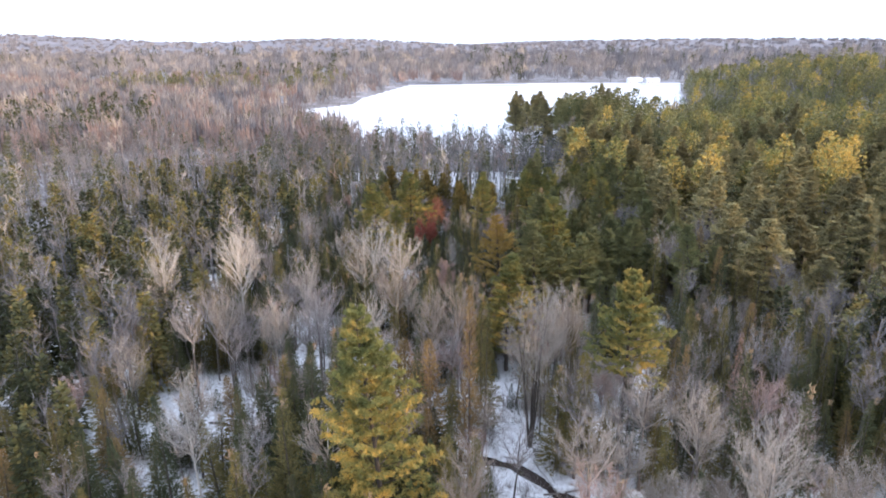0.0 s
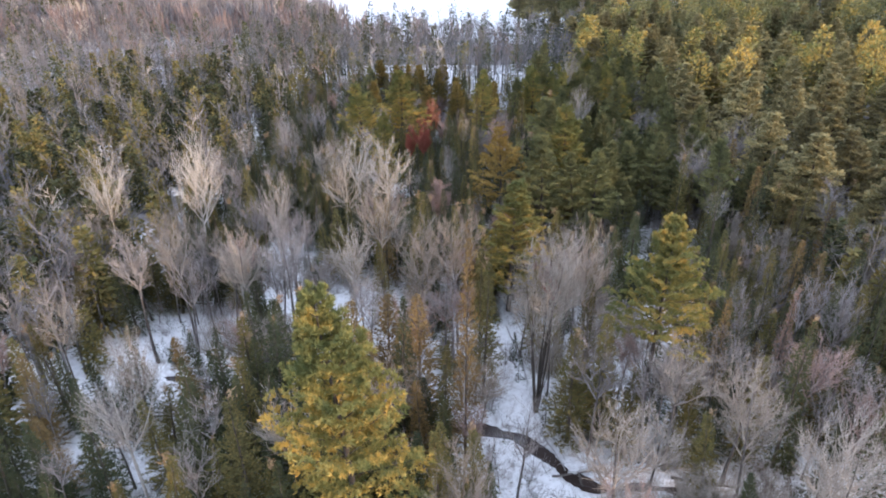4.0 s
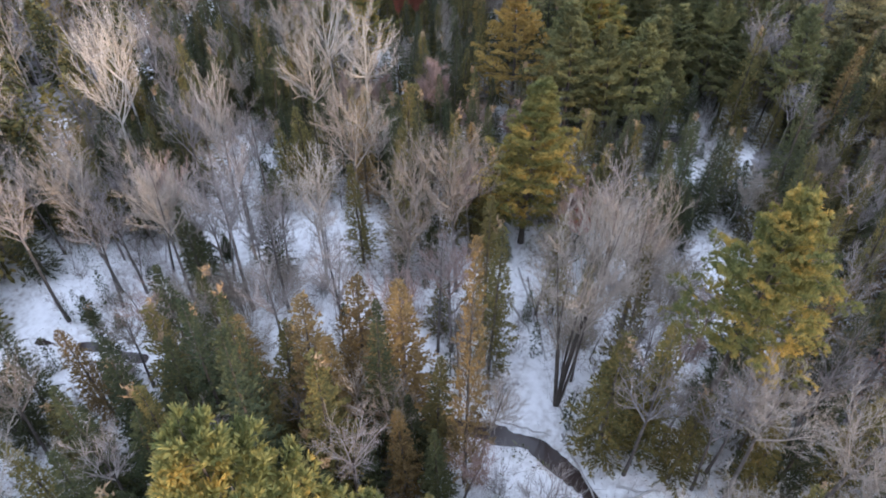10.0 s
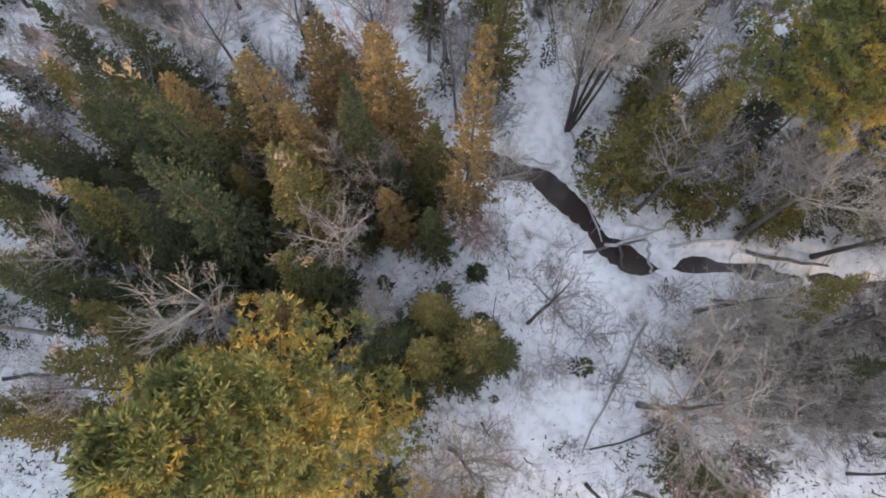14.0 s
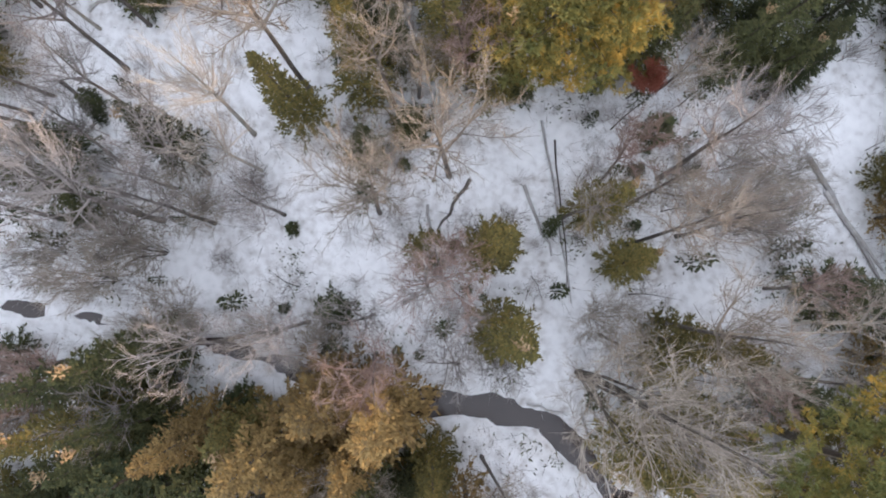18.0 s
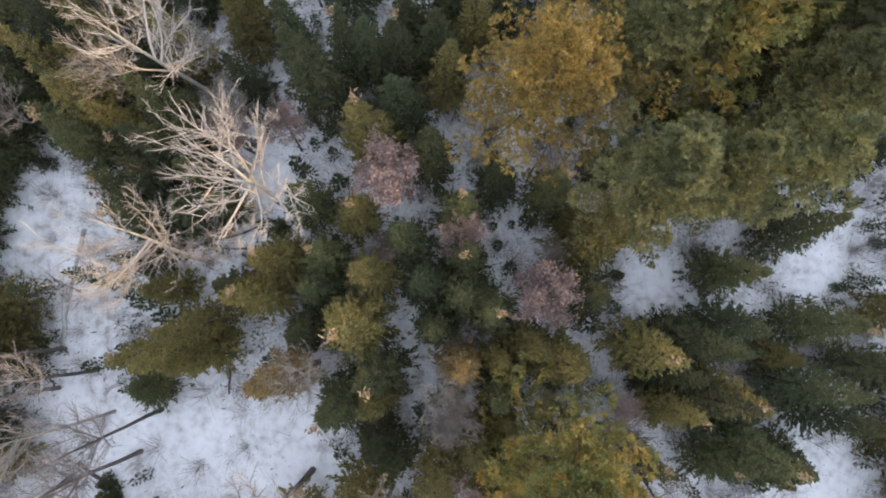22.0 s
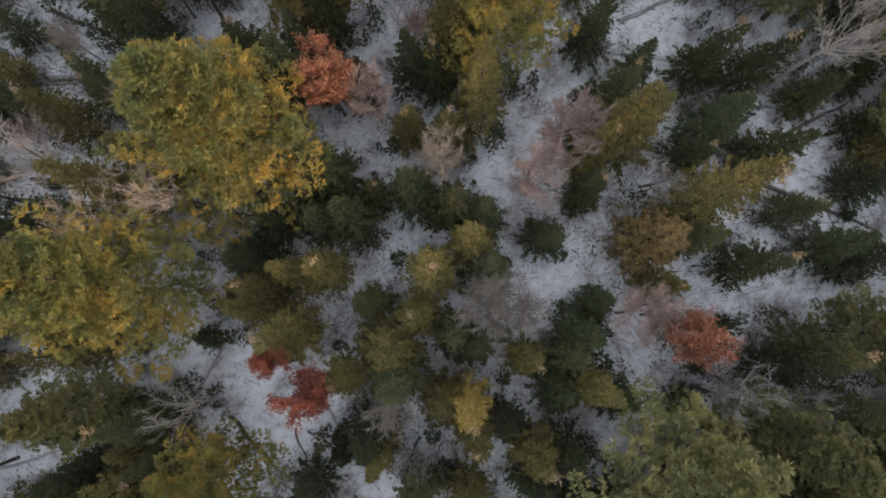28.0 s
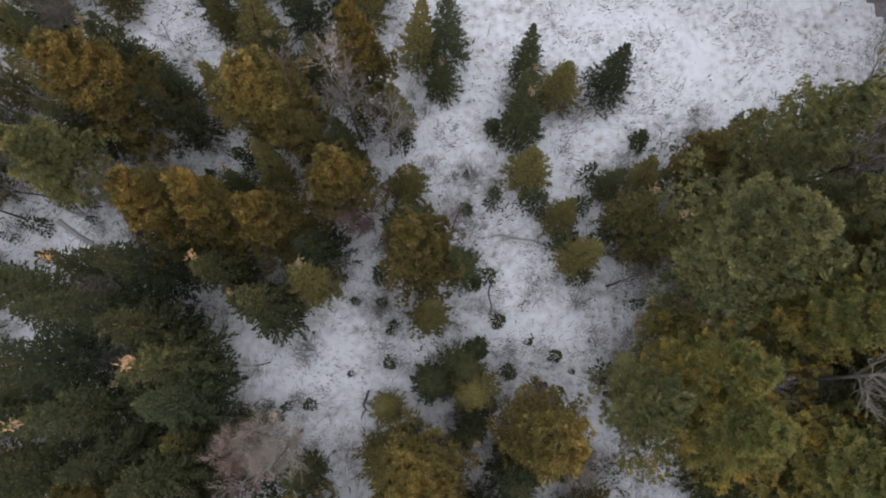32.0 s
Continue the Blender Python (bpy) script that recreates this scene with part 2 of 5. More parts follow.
class Soup:
    """Collects tubes, spikes and blades and joins them into one mesh."""

    def __init__(self):
        self.v, self.fa, self.n = [], [], 0

    @property
    def f(self):
        return [tuple(q) for a in self.fa for q in a.tolist()]

    def put(self, v, f):
        self.v.append(np.asarray(v, float))
        self.fa.append(np.asarray(f) + self.n)
        self.n += len(v)

    def tube(self, path, radii, sides=6):
        path = np.asarray(path, float)
        k = len(path)
        ways = np.gradient(path, axis=0)
        ways /= np.linalg.norm(ways, axis=1, keepdims=True) + 1e-9
        ref = np.array([0.0, 1.0, 0.0]) if abs(ways[0][1]) < 0.8 else np.array([1.0, 0.0, 0.0])
        a = np.cross(ways, ref)
        a /= np.linalg.norm(a, axis=1, keepdims=True)
        b = np.cross(ways, a)
        ang = np.arange(sides) * 2 * math.pi / sides
        ring = a[:, None] * np.cos(ang)[None, :, None] + b[:, None] * np.sin(ang)[None, :, None]
        v = (path[:, None] + ring * np.asarray(radii)[:, None, None]).reshape(-1, 3)
        f = [(i * sides + j, i * sides + (j + 1) % sides, (i + 1) * sides + (j + 1) % sides, (i + 1) * sides + j)
             for i in range(k - 1) for j in range(sides)]
        self.put(v, f)

    def spikes(self, p, d, r):
        """Three-sided spikes from p along d (the length is in d), r thick at the base."""
        p, d = np.atleast_2d(p), np.atleast_2d(d)
        m = len(p)
        ref = np.where(np.abs(d[:, 2:3]) > 0.8 * np.linalg.norm(d, axis=1, keepdims=True), [[1.0, 0, 0]], [[0, 0, 1.0]])
        a = np.cross(d, ref)
        a /= np.linalg.norm(a, axis=1, keepdims=True) + 1e-9
        b = np.cross(d, a)
        b /= np.linalg.norm(b, axis=1, keepdims=True) + 1e-9
        r = np.broadcast_to(np.asarray(r, float), (m,))[:, None]
        v = np.stack([p + a * r, p - 0.5 * a * r + 0.87 * b * r, p - 0.5 * a * r - 0.87 * b * r, p + d], 1).reshape(-1, 3)
        i = np.arange(m)[:, None] * 4
        f = np.concatenate([i + [0, 1, 3], i + [1, 2, 3], i + [2, 0, 3]])
        self.put(v, f)

    def blades(self, p, d, w, up):
        """Leaf-shaped blades, folded along the middle: p, direction d with the length, width w, and the way up."""
        p, d, up = np.atleast_2d(p), np.atleast_2d(d), np.atleast_2d(up)
        m = len(p)
        s = np.cross(d, up)
        s /= np.linalg.norm(s, axis=1, keepdims=True) + 1e-9
        w = np.broadcast_to(np.asarray(w, float), (m,))[:, None]
        mid = p + d * 0.5
        v = np.stack([p, mid + s * w, p + d, mid - s * w], 1).reshape(-1, 3)
        i = np.arange(m)[:, None] * 4
        self.put(v, np.concatenate([i + [0, 1, 2], i + [0, 2, 3]]))

    def mesh(self, name, mat, smooth=False):
        return as_mesh(name, np.concatenate(self.v), self.fa, mat, smooth)


def unit(v):
    return v / (np.linalg.norm(v, axis=-1, keepdims=True) + 1e-9)


def curve_path(p, d, length, lift, steps=4, wobble=0.06):
    """A limb from p along d that bends up by lift and wavers."""
    pts, d = [np.asarray(p, float)], unit(np.asarray(d, float))
    for _ in range(steps):
        d = unit(d + np.array([0, 0, lift / steps]) + rng.normal(0, wobble, 3))
        pts.append(pts[-1] + d * length / steps)
    return np.array(pts)


def along(path, t):
    s = np.clip(t, 0, 0.999) * (len(path) - 1)
    i = s.astype(int)
    f = (s - i)[:, None]
    return path[i] * (1 - f) + path[i + 1] * f, unit(path[i + 1] - path[i])


def bare_tree(h, spread, stems=1, start=0.45, limbs=20, leaders=5, dense=1.0, twig=0.55, thick=0.0095, bud=0, fine=0.0058, rise=(1.0, 2.3)):
    """Trunk (or several stems) that forks into leaders; limbs, branchlets and twigs fill a rounded crown."""
    trunk, crown = Soup(), Soup()
    size = np.array([spread, spread, (1.02 - start) * h / 2])
    middle = np.array([0, 0, h - size[2]])
    r0 = h * thick * (1 if stems == 1 else 0.62)

    def room(p, d):
        """How far it is from p along d to the crown's outline."""
        q, e = (p - middle) / size, d / size
        a, b, c = e @ e, q @ e, q @ q - 1
        return (math.sqrt(max(b * b - a * c, 0.0)) - b) / a if b * b - a * c > 0 else 0.3

    axes = []
    for s in range(stems):
        turn = s * 6.283 / stems + 0.5
        lean = rng.normal(0, 0.03, 2) if stems == 1 else np.array([math.cos(turn), math.sin(turn)]) * rng.uniform(0.35, 0.95) * min(0.8, spread * 0.7 / h)
        hs = h * rng.uniform(0.93, 1.0) if s == 0 else h * rng.uniform(0.78, 0.97)
        stem = curve_path((lean[0] * 0.5, lean[1] * 0.5, -0.15), (lean[0], lean[1], 1), hs, 0.05, 8, 0.03)
        trunk.tube(stem, r0 * np.array([1.35, 0.97, 0.88, 0.79, 0.68, 0.5, 0.34, 0.18, 0.05]), 6)
        axes.append((stem, start * 0.98, r0 * 0.75))
        for k in range(leaders - 1 if stems == 1 else 1):
            u = start * rng.uniform(0.92, 1.22)
            base, _ = along(stem, np.array([min(0.85, u)]))
            a = turn + k * 6.283 / max(1, leaders - 1) + rng.uniform(-0.5, 0.5)
            d = unit(np.array([math.cos(a), math.sin(a), rng.uniform(*rise)]))
            lead = curve_path(base[0], d, room(base[0], d) * rng.uniform(0.85, 1.0), 0.35, 6, 0.06)
            crown.tube(lead, r0 * 0.52 * np.array([1, 0.86, 0.7, 0.54, 0.38, 0.22, 0.07]), 5)
            axes.append((lead, 0.12, r0 * 0.45))
    each = max(3, int(round(limbs * 1.5 / len(axes))))
    for path, low, ra in axes:
        for k in range(each):
            u = low + (0.97 - low) * (k + rng.uniform(0.1, 0.9)) / each
            base, way = along(path, np.array([u]))
            a = k * 2.4 + rng.uniform(-0.6, 0.6)
            side = unit(np.array([math.cos(a), math.sin(a), 0.0]) + 0.6 * np.r_[base[0][:2], 0] / spread)
            d = unit(way[0] * rng.uniform(0.35, 0.9) + side * rng.uniform(0.7, 1.1) + [0, 0, 0.15])
            length = min(room(base[0], d), spread * 1.15) * rng.uniform(0.72, 1.06)
            if length < 0.25:
                continue
            limb = curve_path(base[0], d, length, 0.4, 4, 0.09)
            rl = max(0.011, ra * (1 - u) * 0.55 + 0.006)
            crown.tube(limb, rl * np.array([1, 0.82, 0.62, 0.42, 0.14]), 4)
            m = max(3, int(4.2 * dense * length + 2))
            pts, ways = along(limb, np.linspace(0.2, 1, m) - rng.uniform(0, 0.1, m))
            for p, w in zip(pts, ways):
                bl = min(1.5, 0.25 + length * rng.uniform(0.16, 0.36))
                bd = unit(w * 0.9 + unit(rng.normal(0, 1, 3)) * 0.75 + [0, 0, 0.25])
                br = curve_path(p, bd, bl, 0.25, 2, 0.10)
                crown.tube(br, rl * np.array([0.5, 0.36, 0.12]) + 0.003, 3)
                q = max(4, int(7 * dense))
                tp, tw = along(br, rng.uniform(0.1, 1, q))
                td = unit(tw + unit(rng.normal(0, 1, (q, 3))) * 0.62 + [0, 0, 0.15]) * (twig * rng.uniform(0.5, 1.25, (q, 1)))
                crown.spikes(tp, td, fine)
                if bud:
                    bp = np.repeat(tp + td * 0.8, bud, 0) + rng.normal(0, 0.09, (q * bud, 3))
                    crown.blades(bp, unit(rng.normal(0, 1, (q * bud, 3))) * 0.16, 0.035, unit(rng.normal(0, 1, (q * bud, 3))))
    return trunk, crown


def pine_tree(h, r, low=0.34, whorl=1.1, tuft=0.27, full=1.0, needles=11, wide=0.027):
    """White pine: tiers of limbs, each splitting into fans whose rounded lobes of needles leave gaps between them."""
    trunk, crown, limbs = Soup(), Soup(), Soup()
    stem = curve_path((0, 0, -0.2), (0, 0, 1), h, 0, 8, 0.02)
    trunk.tube(stem, h * 0.0125 * np.array([1.3, 1, 0.9, 0.8, 0.66, 0.5, 0.35, 0.2, 0.06]), 7)
    z = h * low
    while z < h * 0.985:
        u = (z / h - low) / (1 - low)
        reach = r * min(1.0, 0.75 + 1.8 * u) * (1 - u) ** 0.95 * rng.uniform(0.85, 1.1) + 0.25
        n = 5
        a0 = rng.uniform(0, 6.28)
        base, _ = along(stem, np.array([z / h]))
        for k in range(n):
            a = a0 + k * 6.283 / n + rng.uniform(-0.3, 0.3)
            length = reach * rng.uniform(0.55, 1.35)
            limb = curve_path(base[0], (math.cos(a), math.sin(a), 0.05 + 0.75 * u), length, 0.3, 4, 0.06)
            limbs.tube(limb, (0.008 + 0.008 * length) * np.array([1, 0.8, 0.6, 0.4, 0.2]), 4)
            side = np.array([-math.sin(a), math.cos(a), 0.0])
            plates = [(0.97, 0.0)] + ([(0.72, 0.26), (0.66, -0.28)] if length > 0.9 else []) + ([(0.42, 0.1)] if length > 2.2 else [])
            for t, off in plates:
                bp, bw = along(limb, np.array([t + rng.uniform(-0.06, 0.03)]))
                centre = bp[0] + side * off * length * rng.uniform(0.8, 1.2)
                wide_r = (0.20 + 0.085 * length) * rng.uniform(0.8, 1.2)
                # a ragged plate of plumes, domed, longer along the limb than across
                m = max(7, int(34 * full * (0.45 + wide_r)))
                ang, rad = rng.uniform(0, 6.283, m), np.sqrt(rng.uniform(0, 1, m))
                at = centre + (bw[0] * (1.35 * np.cos(ang) * rad)[:, None] + side * (np.sin(ang) * rad)[:, None]) * wide_r + np.array([0, 0, 1.0]) * ((0.3 - 0.45 * rad ** 2) * wide_r + rng.normal(0, 0.04, m))[:, None]
                out = unit(np.repeat(at - centre, needles, 0) * [1, 1, 0] + bw[0] * 0.15)
                d = unit(out * 0.55 + [0, 0, 0.55] + unit(rng.normal(0, 1, (m * needles, 3))) * 0.75) * (tuft * rng.uniform(0.6, 1.15, (m * needles, 1)))
                crown.blades(np.repeat(at, needles, 0), d, wide, unit(rng.normal(0, 1, (m * needles, 3))))
        z += whorl * rng.uniform(0.8, 1.2) * (1 - 0.5 * u)
    return trunk, crown, limbs


def spire_tree(h, r, low=0.08, droop=-0.15, step=0.28, column=0.85, spray=0.25, fill=2.5):
    """Spruce, fir or cedar: short boughs in tiers, fringed with flat sprays, narrowing to a spire."""
    trunk, crown = Soup(), Soup()
    stem = curve_path((0, 0, -0.15), (0, 0, 1), h, 0, 6, 0.012)
    trunk.tube(stem, h * 0.011 * np.array([1.3, 1, 0.85, 0.66, 0.46, 0.26, 0.06]), 6)
    z = h * low
    while z < h * 0.99:
        u = (z / h - low) / (1 - low)
        reach = r * ((1 - u) ** column) * rng.uniform(0.72, 1.15) + 0.08
        n = max(5, int(10 * (0.45 + 0.55 * (1 - u))))
        a0 = rng.uniform(0, 6.28)
        base, _ = along(stem, np.array([z / h]))
        for k in range(n):
            a = a0 + k * 6.283 / n + rng.uniform(-0.3, 0.3)
            length = reach * rng.uniform(0.55, 1.12)
            way = unit(np.array([math.cos(a), math.sin(a), droop + 0.7 * u]))
            m = max(3, int((2.5 + 4.6 * length) * fill))
            s = np.sqrt(rng.uniform(0.03, 1, m))[:, None]
            side = np.array([-math.sin(a), math.cos(a), 0])
            sg = np.where(rng.uniform(0, 1, (m, 1)) < 0.5, -1, 1)
            p = base[0] + way * s * length + rng.normal(0, 0.04, (m, 3)) - np.array([0, 0, 0.10]) * s ** 2 * length
            d = unit(way + side * sg * rng.uniform(0.2, 1.2, (m, 1)) + rng.normal(0, 0.2, (m, 3)) + [0, 0, 0.12]) * spray * rng.uniform(0.6, 1.25, (m, 1)) * (0.6 + 0.4 * (1 - u))
            crown.blades(p, d, spray * 0.17, unit(np.array([[0, 0, 1.0]]) + rng.normal(0, 0.45, (m, 3))))
        z += step * rng.uniform(0.85, 1.15) * (1 - 0.35 * u)
    return trunk, crown


# ---- ground ----
def ground_z(x, y):
    """Nearly level wood, a long field that climbs away from it, then wooded hills."""
    x, y = np.asarray(x, float), np.asarray(y, float)
    z = 0.18 * np.sin(x * 0.21 + 1.0) * np.sin(y * 0.17) + 0.10 * np.sin(x * 0.55 + y * 0.43)
    z = z * np.clip(1 - np.hypot(x, y - 30) / 250, 0, 1)
    z = z + np.clip(y - 330, 0, 400) * 0.034 + 21 * np.exp(-((x - 195) / 85) ** 2 - ((y - 290) / 130) ** 2)
    far = np.hypot(x, y)
    z = z + np.clip((far - 800) / 2600, 0, 1) ** 1.2 * (84 + 46 * np.clip(-x / 1500, 0, 1) + 16 * np.sin(x * 0.0017 + 1.1) + 14 * np.sin(x * 0.0041 + y * 0.0013) + 10 * np.sin(y * 0.003 + x * 0.0008))
    return z


STREAM = [(-34, 13.5), (-22, 11.5), (-12, 9.2), (-5.5, 6.6), (0.5, 6.4), (3.4, 5.6), (5.4, 3.8), (7.0, 1.4), (9.5, 0.2), (14, 0.0), (22, -1.2), (36, -3.0)]


def stream_off(x, y):
    """Distance to the stream's middle line."""
    x, y = np.asarray(x, float), np.asarray(y, float)
    best = np.full(np.broadcast(x, y).shape, 1e9)
    for (ax, ay), (bx, by) in zip(STREAM[:-1], STREAM[1:]):
        dx, dy = bx - ax, by - ay
        t = np.clip(((x - ax) * dx + (y - ay) * dy) / (dx * dx + dy * dy), 0, 1)
        best = np.minimum(best, np.hypot(x - ax - t * dx, y - ay - t * dy))
    return best


def floor_z(x, y):
    """The ground with the stream's bed cut into it."""
    x, y = np.asarray(x, float), np.asarray(y, float)
    d = stream_off(x, y)
    return ground_z(x, y) - 0.75 * np.clip((0.95 + 0.18 * np.sin(x * 1.7) + 0.15 * np.sin(y * 2.3 + x) - np.clip(-x - 6, 0, 8) * 0.05 - np.clip(x - 8, 0, 3) * 0.1 - d) / 0.6, 0, 1)


def steps_to(near, far, fine, grow):
    """Cell edges: even near the middle, widening outward."""
    out, s = [near], fine
    while out[-1] < far:
        out.append(out[-1] + s)
        s *= grow
    return out


xs = [-v for v in steps_to(40, 4600, 1.2, 1.12)][::-1] + list(np.arange(-39.5, 40, 0.5)) + steps_to(40, 4600, 1.2, 1.12)
ys = [-v for v in steps_to(30, 1500, 1.5, 1.14)][::-1] + list(np.arange(-29.5, 125, 0.5)) + steps_to(125, 4700, 1.2, 1.06)
gx, gy = np.meshgrid(np.array(xs), np.array(ys))
gz = floor_z(gx, gy)
nx, ny = len(xs), len(ys)
cell = (np.arange(ny - 1)[:, None] * nx + np.arange(nx - 1)[None]).ravel()
ground = new("ground", as_mesh("ground", np.stack([gx, gy, gz], -1).reshape(-1, 3), np.stack([cell, cell + 1, cell + nx + 1, cell + nx], 1), M_SNOW, True))
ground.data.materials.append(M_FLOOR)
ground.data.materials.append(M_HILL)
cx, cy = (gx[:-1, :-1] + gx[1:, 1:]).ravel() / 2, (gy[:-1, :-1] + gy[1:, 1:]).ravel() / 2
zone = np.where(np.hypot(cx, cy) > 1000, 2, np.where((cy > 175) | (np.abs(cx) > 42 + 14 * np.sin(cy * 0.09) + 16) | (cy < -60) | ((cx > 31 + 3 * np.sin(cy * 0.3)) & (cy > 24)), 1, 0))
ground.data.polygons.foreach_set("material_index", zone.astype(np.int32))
tagged(ground, "snow-covered forest floor with leaf litter showing through", "ground", kind="structure")

# the stream's water
ws = Soup()
mid = np.array(STREAM, float)
fine = np.concatenate([mid[i] + (mid[i + 1] - mid[i]) * np.linspace(0, 1, 8, endpoint=False)[:, None] for i in range(len(mid) - 1)] + [mid[-1:]])
for _ in range(3):
    fine[1:-1] = (fine[:-2] + 2 * fine[1:-1] + fine[2:]) / 4
way = unit(np.gradient(fine, axis=0))
nrm = np.stack([-way[:, 1], way[:, 0]], 1)
k = len(fine)
v = np.concatenate([np.c_[fine + nrm * 0.95, np.full(k, 0)], np.c_[fine - nrm * 0.95, np.full(k, 0)]])
v[:, 2] = np.concatenate([ground_z(fine[:, 0], fine[:, 1])] * 2) - 0.38
ws.put(v, [(i, i + 1, k + i + 1, k + i) for i in range(k - 1)])
water = new("water", ws.mesh("water", M_WATER, True))
tagged(water, "dark narrow stream winding between snowy banks", "stream", kind="structure")

# the snowy field beyond the wood
FIELD = [(-131, 405), (-40, 222), (10, 206), (60, 222), (108, 262), (160, 430), (228, 640), (120, 655), (-57, 645), (-86, 500), (-86, 455)]


def in_poly(x, y, poly):
    inside = np.zeros(np.broadcast(x, y).shape, bool)
    for (ax, ay), (bx, by) in zip(poly, poly[1:] + poly[:1]):
        cross = ((ay > y) != (by > y)) & (x < (bx - ax) * (y - ay) / (by - ay + 1e-12) + ax)
        inside ^= cross
    return inside


fx, fy = np.meshgrid(np.arange(-136, 232, 4.0), np.arange(204, 664, 4.0))
fz = ground_z(fx, fy) + 0.25
inside = in_poly(fx, fy, FIELD)
nxf = fx.shape[1]
fcell = [(i * nxf + j, i * nxf + j + 1, (i + 1) * nxf + j + 1, (i + 1) * nxf + j) for i in range(fx.shape[0] - 1) for j in range(nxf - 1)
         if inside[i, j] and inside[i + 1, j + 1] and inside[i, j + 1] and inside[i + 1, j]]
field = new("snow_field", as_mesh("snow_field", np.stack([fx, fy, fz], -1).reshape(-1, 3), fcell, M_FIELD, True))
tagged(field, "wide open hayfield under clean white snow", "field", kind="structure")


# ---- tree kinds: each built once, then copied ----
class Kind:
    def __init__(self, name, label, category, group, meshes, h, r):
        self.h, self.r = h, r
        self.name, self.label, self.category, self.group, self.meshes, self.first = name, label, category, group, meshes, None

    def plant(self, x, y, h, r, turn=None, tilt=(0, 0)):
        turn = rng.uniform(0, 360) if turn is None else turn
        wide, tall = r / self.r, h / self.h
        m = pose(x, y, float(floor_z(x, y)) - 0.05, tilt[0], tilt[1], turn) @ Matrix.Diagonal((wide, wide, tall, 1))
        if self.first is None:
            top = new(self.name)
            top.empty_display_size = 0.2
            tagged(top, self.label, self.category, self.group)
            for name, me, lab in self.meshes:
                piece = part(name, me, top, lab)
                if name == "top_tuft":
                    tagged(piece, kind="stuff")
            top.matrix_basis = m
            top.scale = m.to_scale()
            self.first = (top, Vector(m.to_scale()))
            return top
        top, sc = self.first
        fix = Matrix.Diagonal((1 / sc.x, 1 / sc.y, 1 / sc.z, 1))
        ob = copy_thing(top, m @ fix)
        return ob


def bare_kind(name, label, group, bark, twigs, **kw):
    t, c = bare_tree(**kw)
    if kw.get('stems') == 6 and kw['h'] > 10:
        faces = t.f
        each = len(faces) // 6
        whole = np.concatenate(t.v)
        pts = len(whole) // 6
        stems = [('stem', as_mesh('stem', whole[k * pts:(k + 1) * pts], (np.array(faces[k * each:(k + 1) * each]) - k * pts), bark, True), '') for k in range(6)]
        return Kind(name, label, 'tree', group, stems + [('crown', c.mesh('crown', twigs), '')], kw['h'], kw['spread'])
    return Kind(name, label, "tree", group, [("trunk", t.mesh("trunk", bark, True), ""), ("crown", c.mesh("crown", twigs), "")], kw["h"], kw["spread"] * 1.05)


def pine_kind(name, label, group, foliage, **kw):
    t, c, l = pine_tree(**kw)
    return Kind(name, label, "tree", group, [("trunk", t.mesh("trunk", M_BARK_DARK, True), ""), ("crown", c.mesh("crown", foliage), ""), ("limb_whorl", l.mesh("limb_whorl", M_BARK_DARK), "")], kw["h"], kw["r"] * 0.9)


def spire_kind(name, label, group, needles, tip=None, **kw):
    t, c = spire_tree(**kw)
    parts = [("trunk", t.mesh("trunk", M_BARK_DARK, True), ""), ("crown", c.mesh("crown", needles), "")]
    if tip:
        s, hh = Soup(), kw["h"]
        p = np.stack([rng.normal(0, 0.13, 24), rng.normal(0, 0.13, 24), hh - rng.uniform(0.0, 0.8, 24)], 1)
        s.spikes(p, np.stack([rng.normal(0, 0.12, 24), rng.normal(0, 0.12, 24), rng.uniform(0.1, 0.25, 24)], 1), 0.05)
        parts.append(("top_tuft", s.mesh("top_tuft", tip), "brown cones crowding the top"))
    return Kind(name, label, "tree", group, parts, kw["h"], kw["r"])


# heights: pines 16, spires 11, bare trees 14
PINE_GOLD = [pine_kind("white_pine", "tall white pine with golden sunlit needles", "golden pines", M_PINE_GOLD, h=16, r=3.9, low=0.22) for _ in range(2)]
PINE = [pine_kind("white_pine", "white pine with olive green needles in whorls", "olive pines", M_PINE_OLIVE, h=16, r=3.6) for _ in range(2)]
PINE_HIGH = [pine_kind("white_pine", "tall white pine with a broad golden top", "golden pines", M_PINE_GOLD, h=20, r=4.6, low=0.5, whorl=0.8)]
PINE_MID = [pine_kind("white_pine", "tall olive white pine in the pine stand", "stand of pines", M_PINE_STAND, h=16, r=3.6, low=0.26, full=0.75, needles=5, wide=0.07, tuft=0.38) for _ in range(2)]
LARCH = [pine_kind("amber_pine", "broad pine with amber yellow needles", "amber pines", M_LARCH, h=16, r=4.4, tuft=0.24, whorl=1.4, full=0.85)]
SPRUCE = [spire_kind("spruce", "dark green spruce with brown cones on top", "spruces", M_SPRUCE, M_CONE_TIP, h=11, r=1.9),
          spire_kind("balsam_fir", "dark green balsam fir in the snow", "firs", M_FIR, None, h=11, r=2.0, droop=-0.05, column=0.75),
          spire_kind("spruce", "dark green spruce with soft drooping boughs", "spruces", M_SPRUCE, None, h=11, r=1.8, droop=-0.25)]
CEDAR = [spire_kind("cedar", "olive brown cedar with soft drooping sprays", "cedars", M_CEDAR, M_CONE_TIP, h=11, r=1.7, droop=0.05, column=0.6),
         spire_kind("white_cedar", "olive brown white cedar with feathery sprays", "white cedars", M_CEDAR, None, h=11, r=1.7, droop=0.05, column=0.65)]
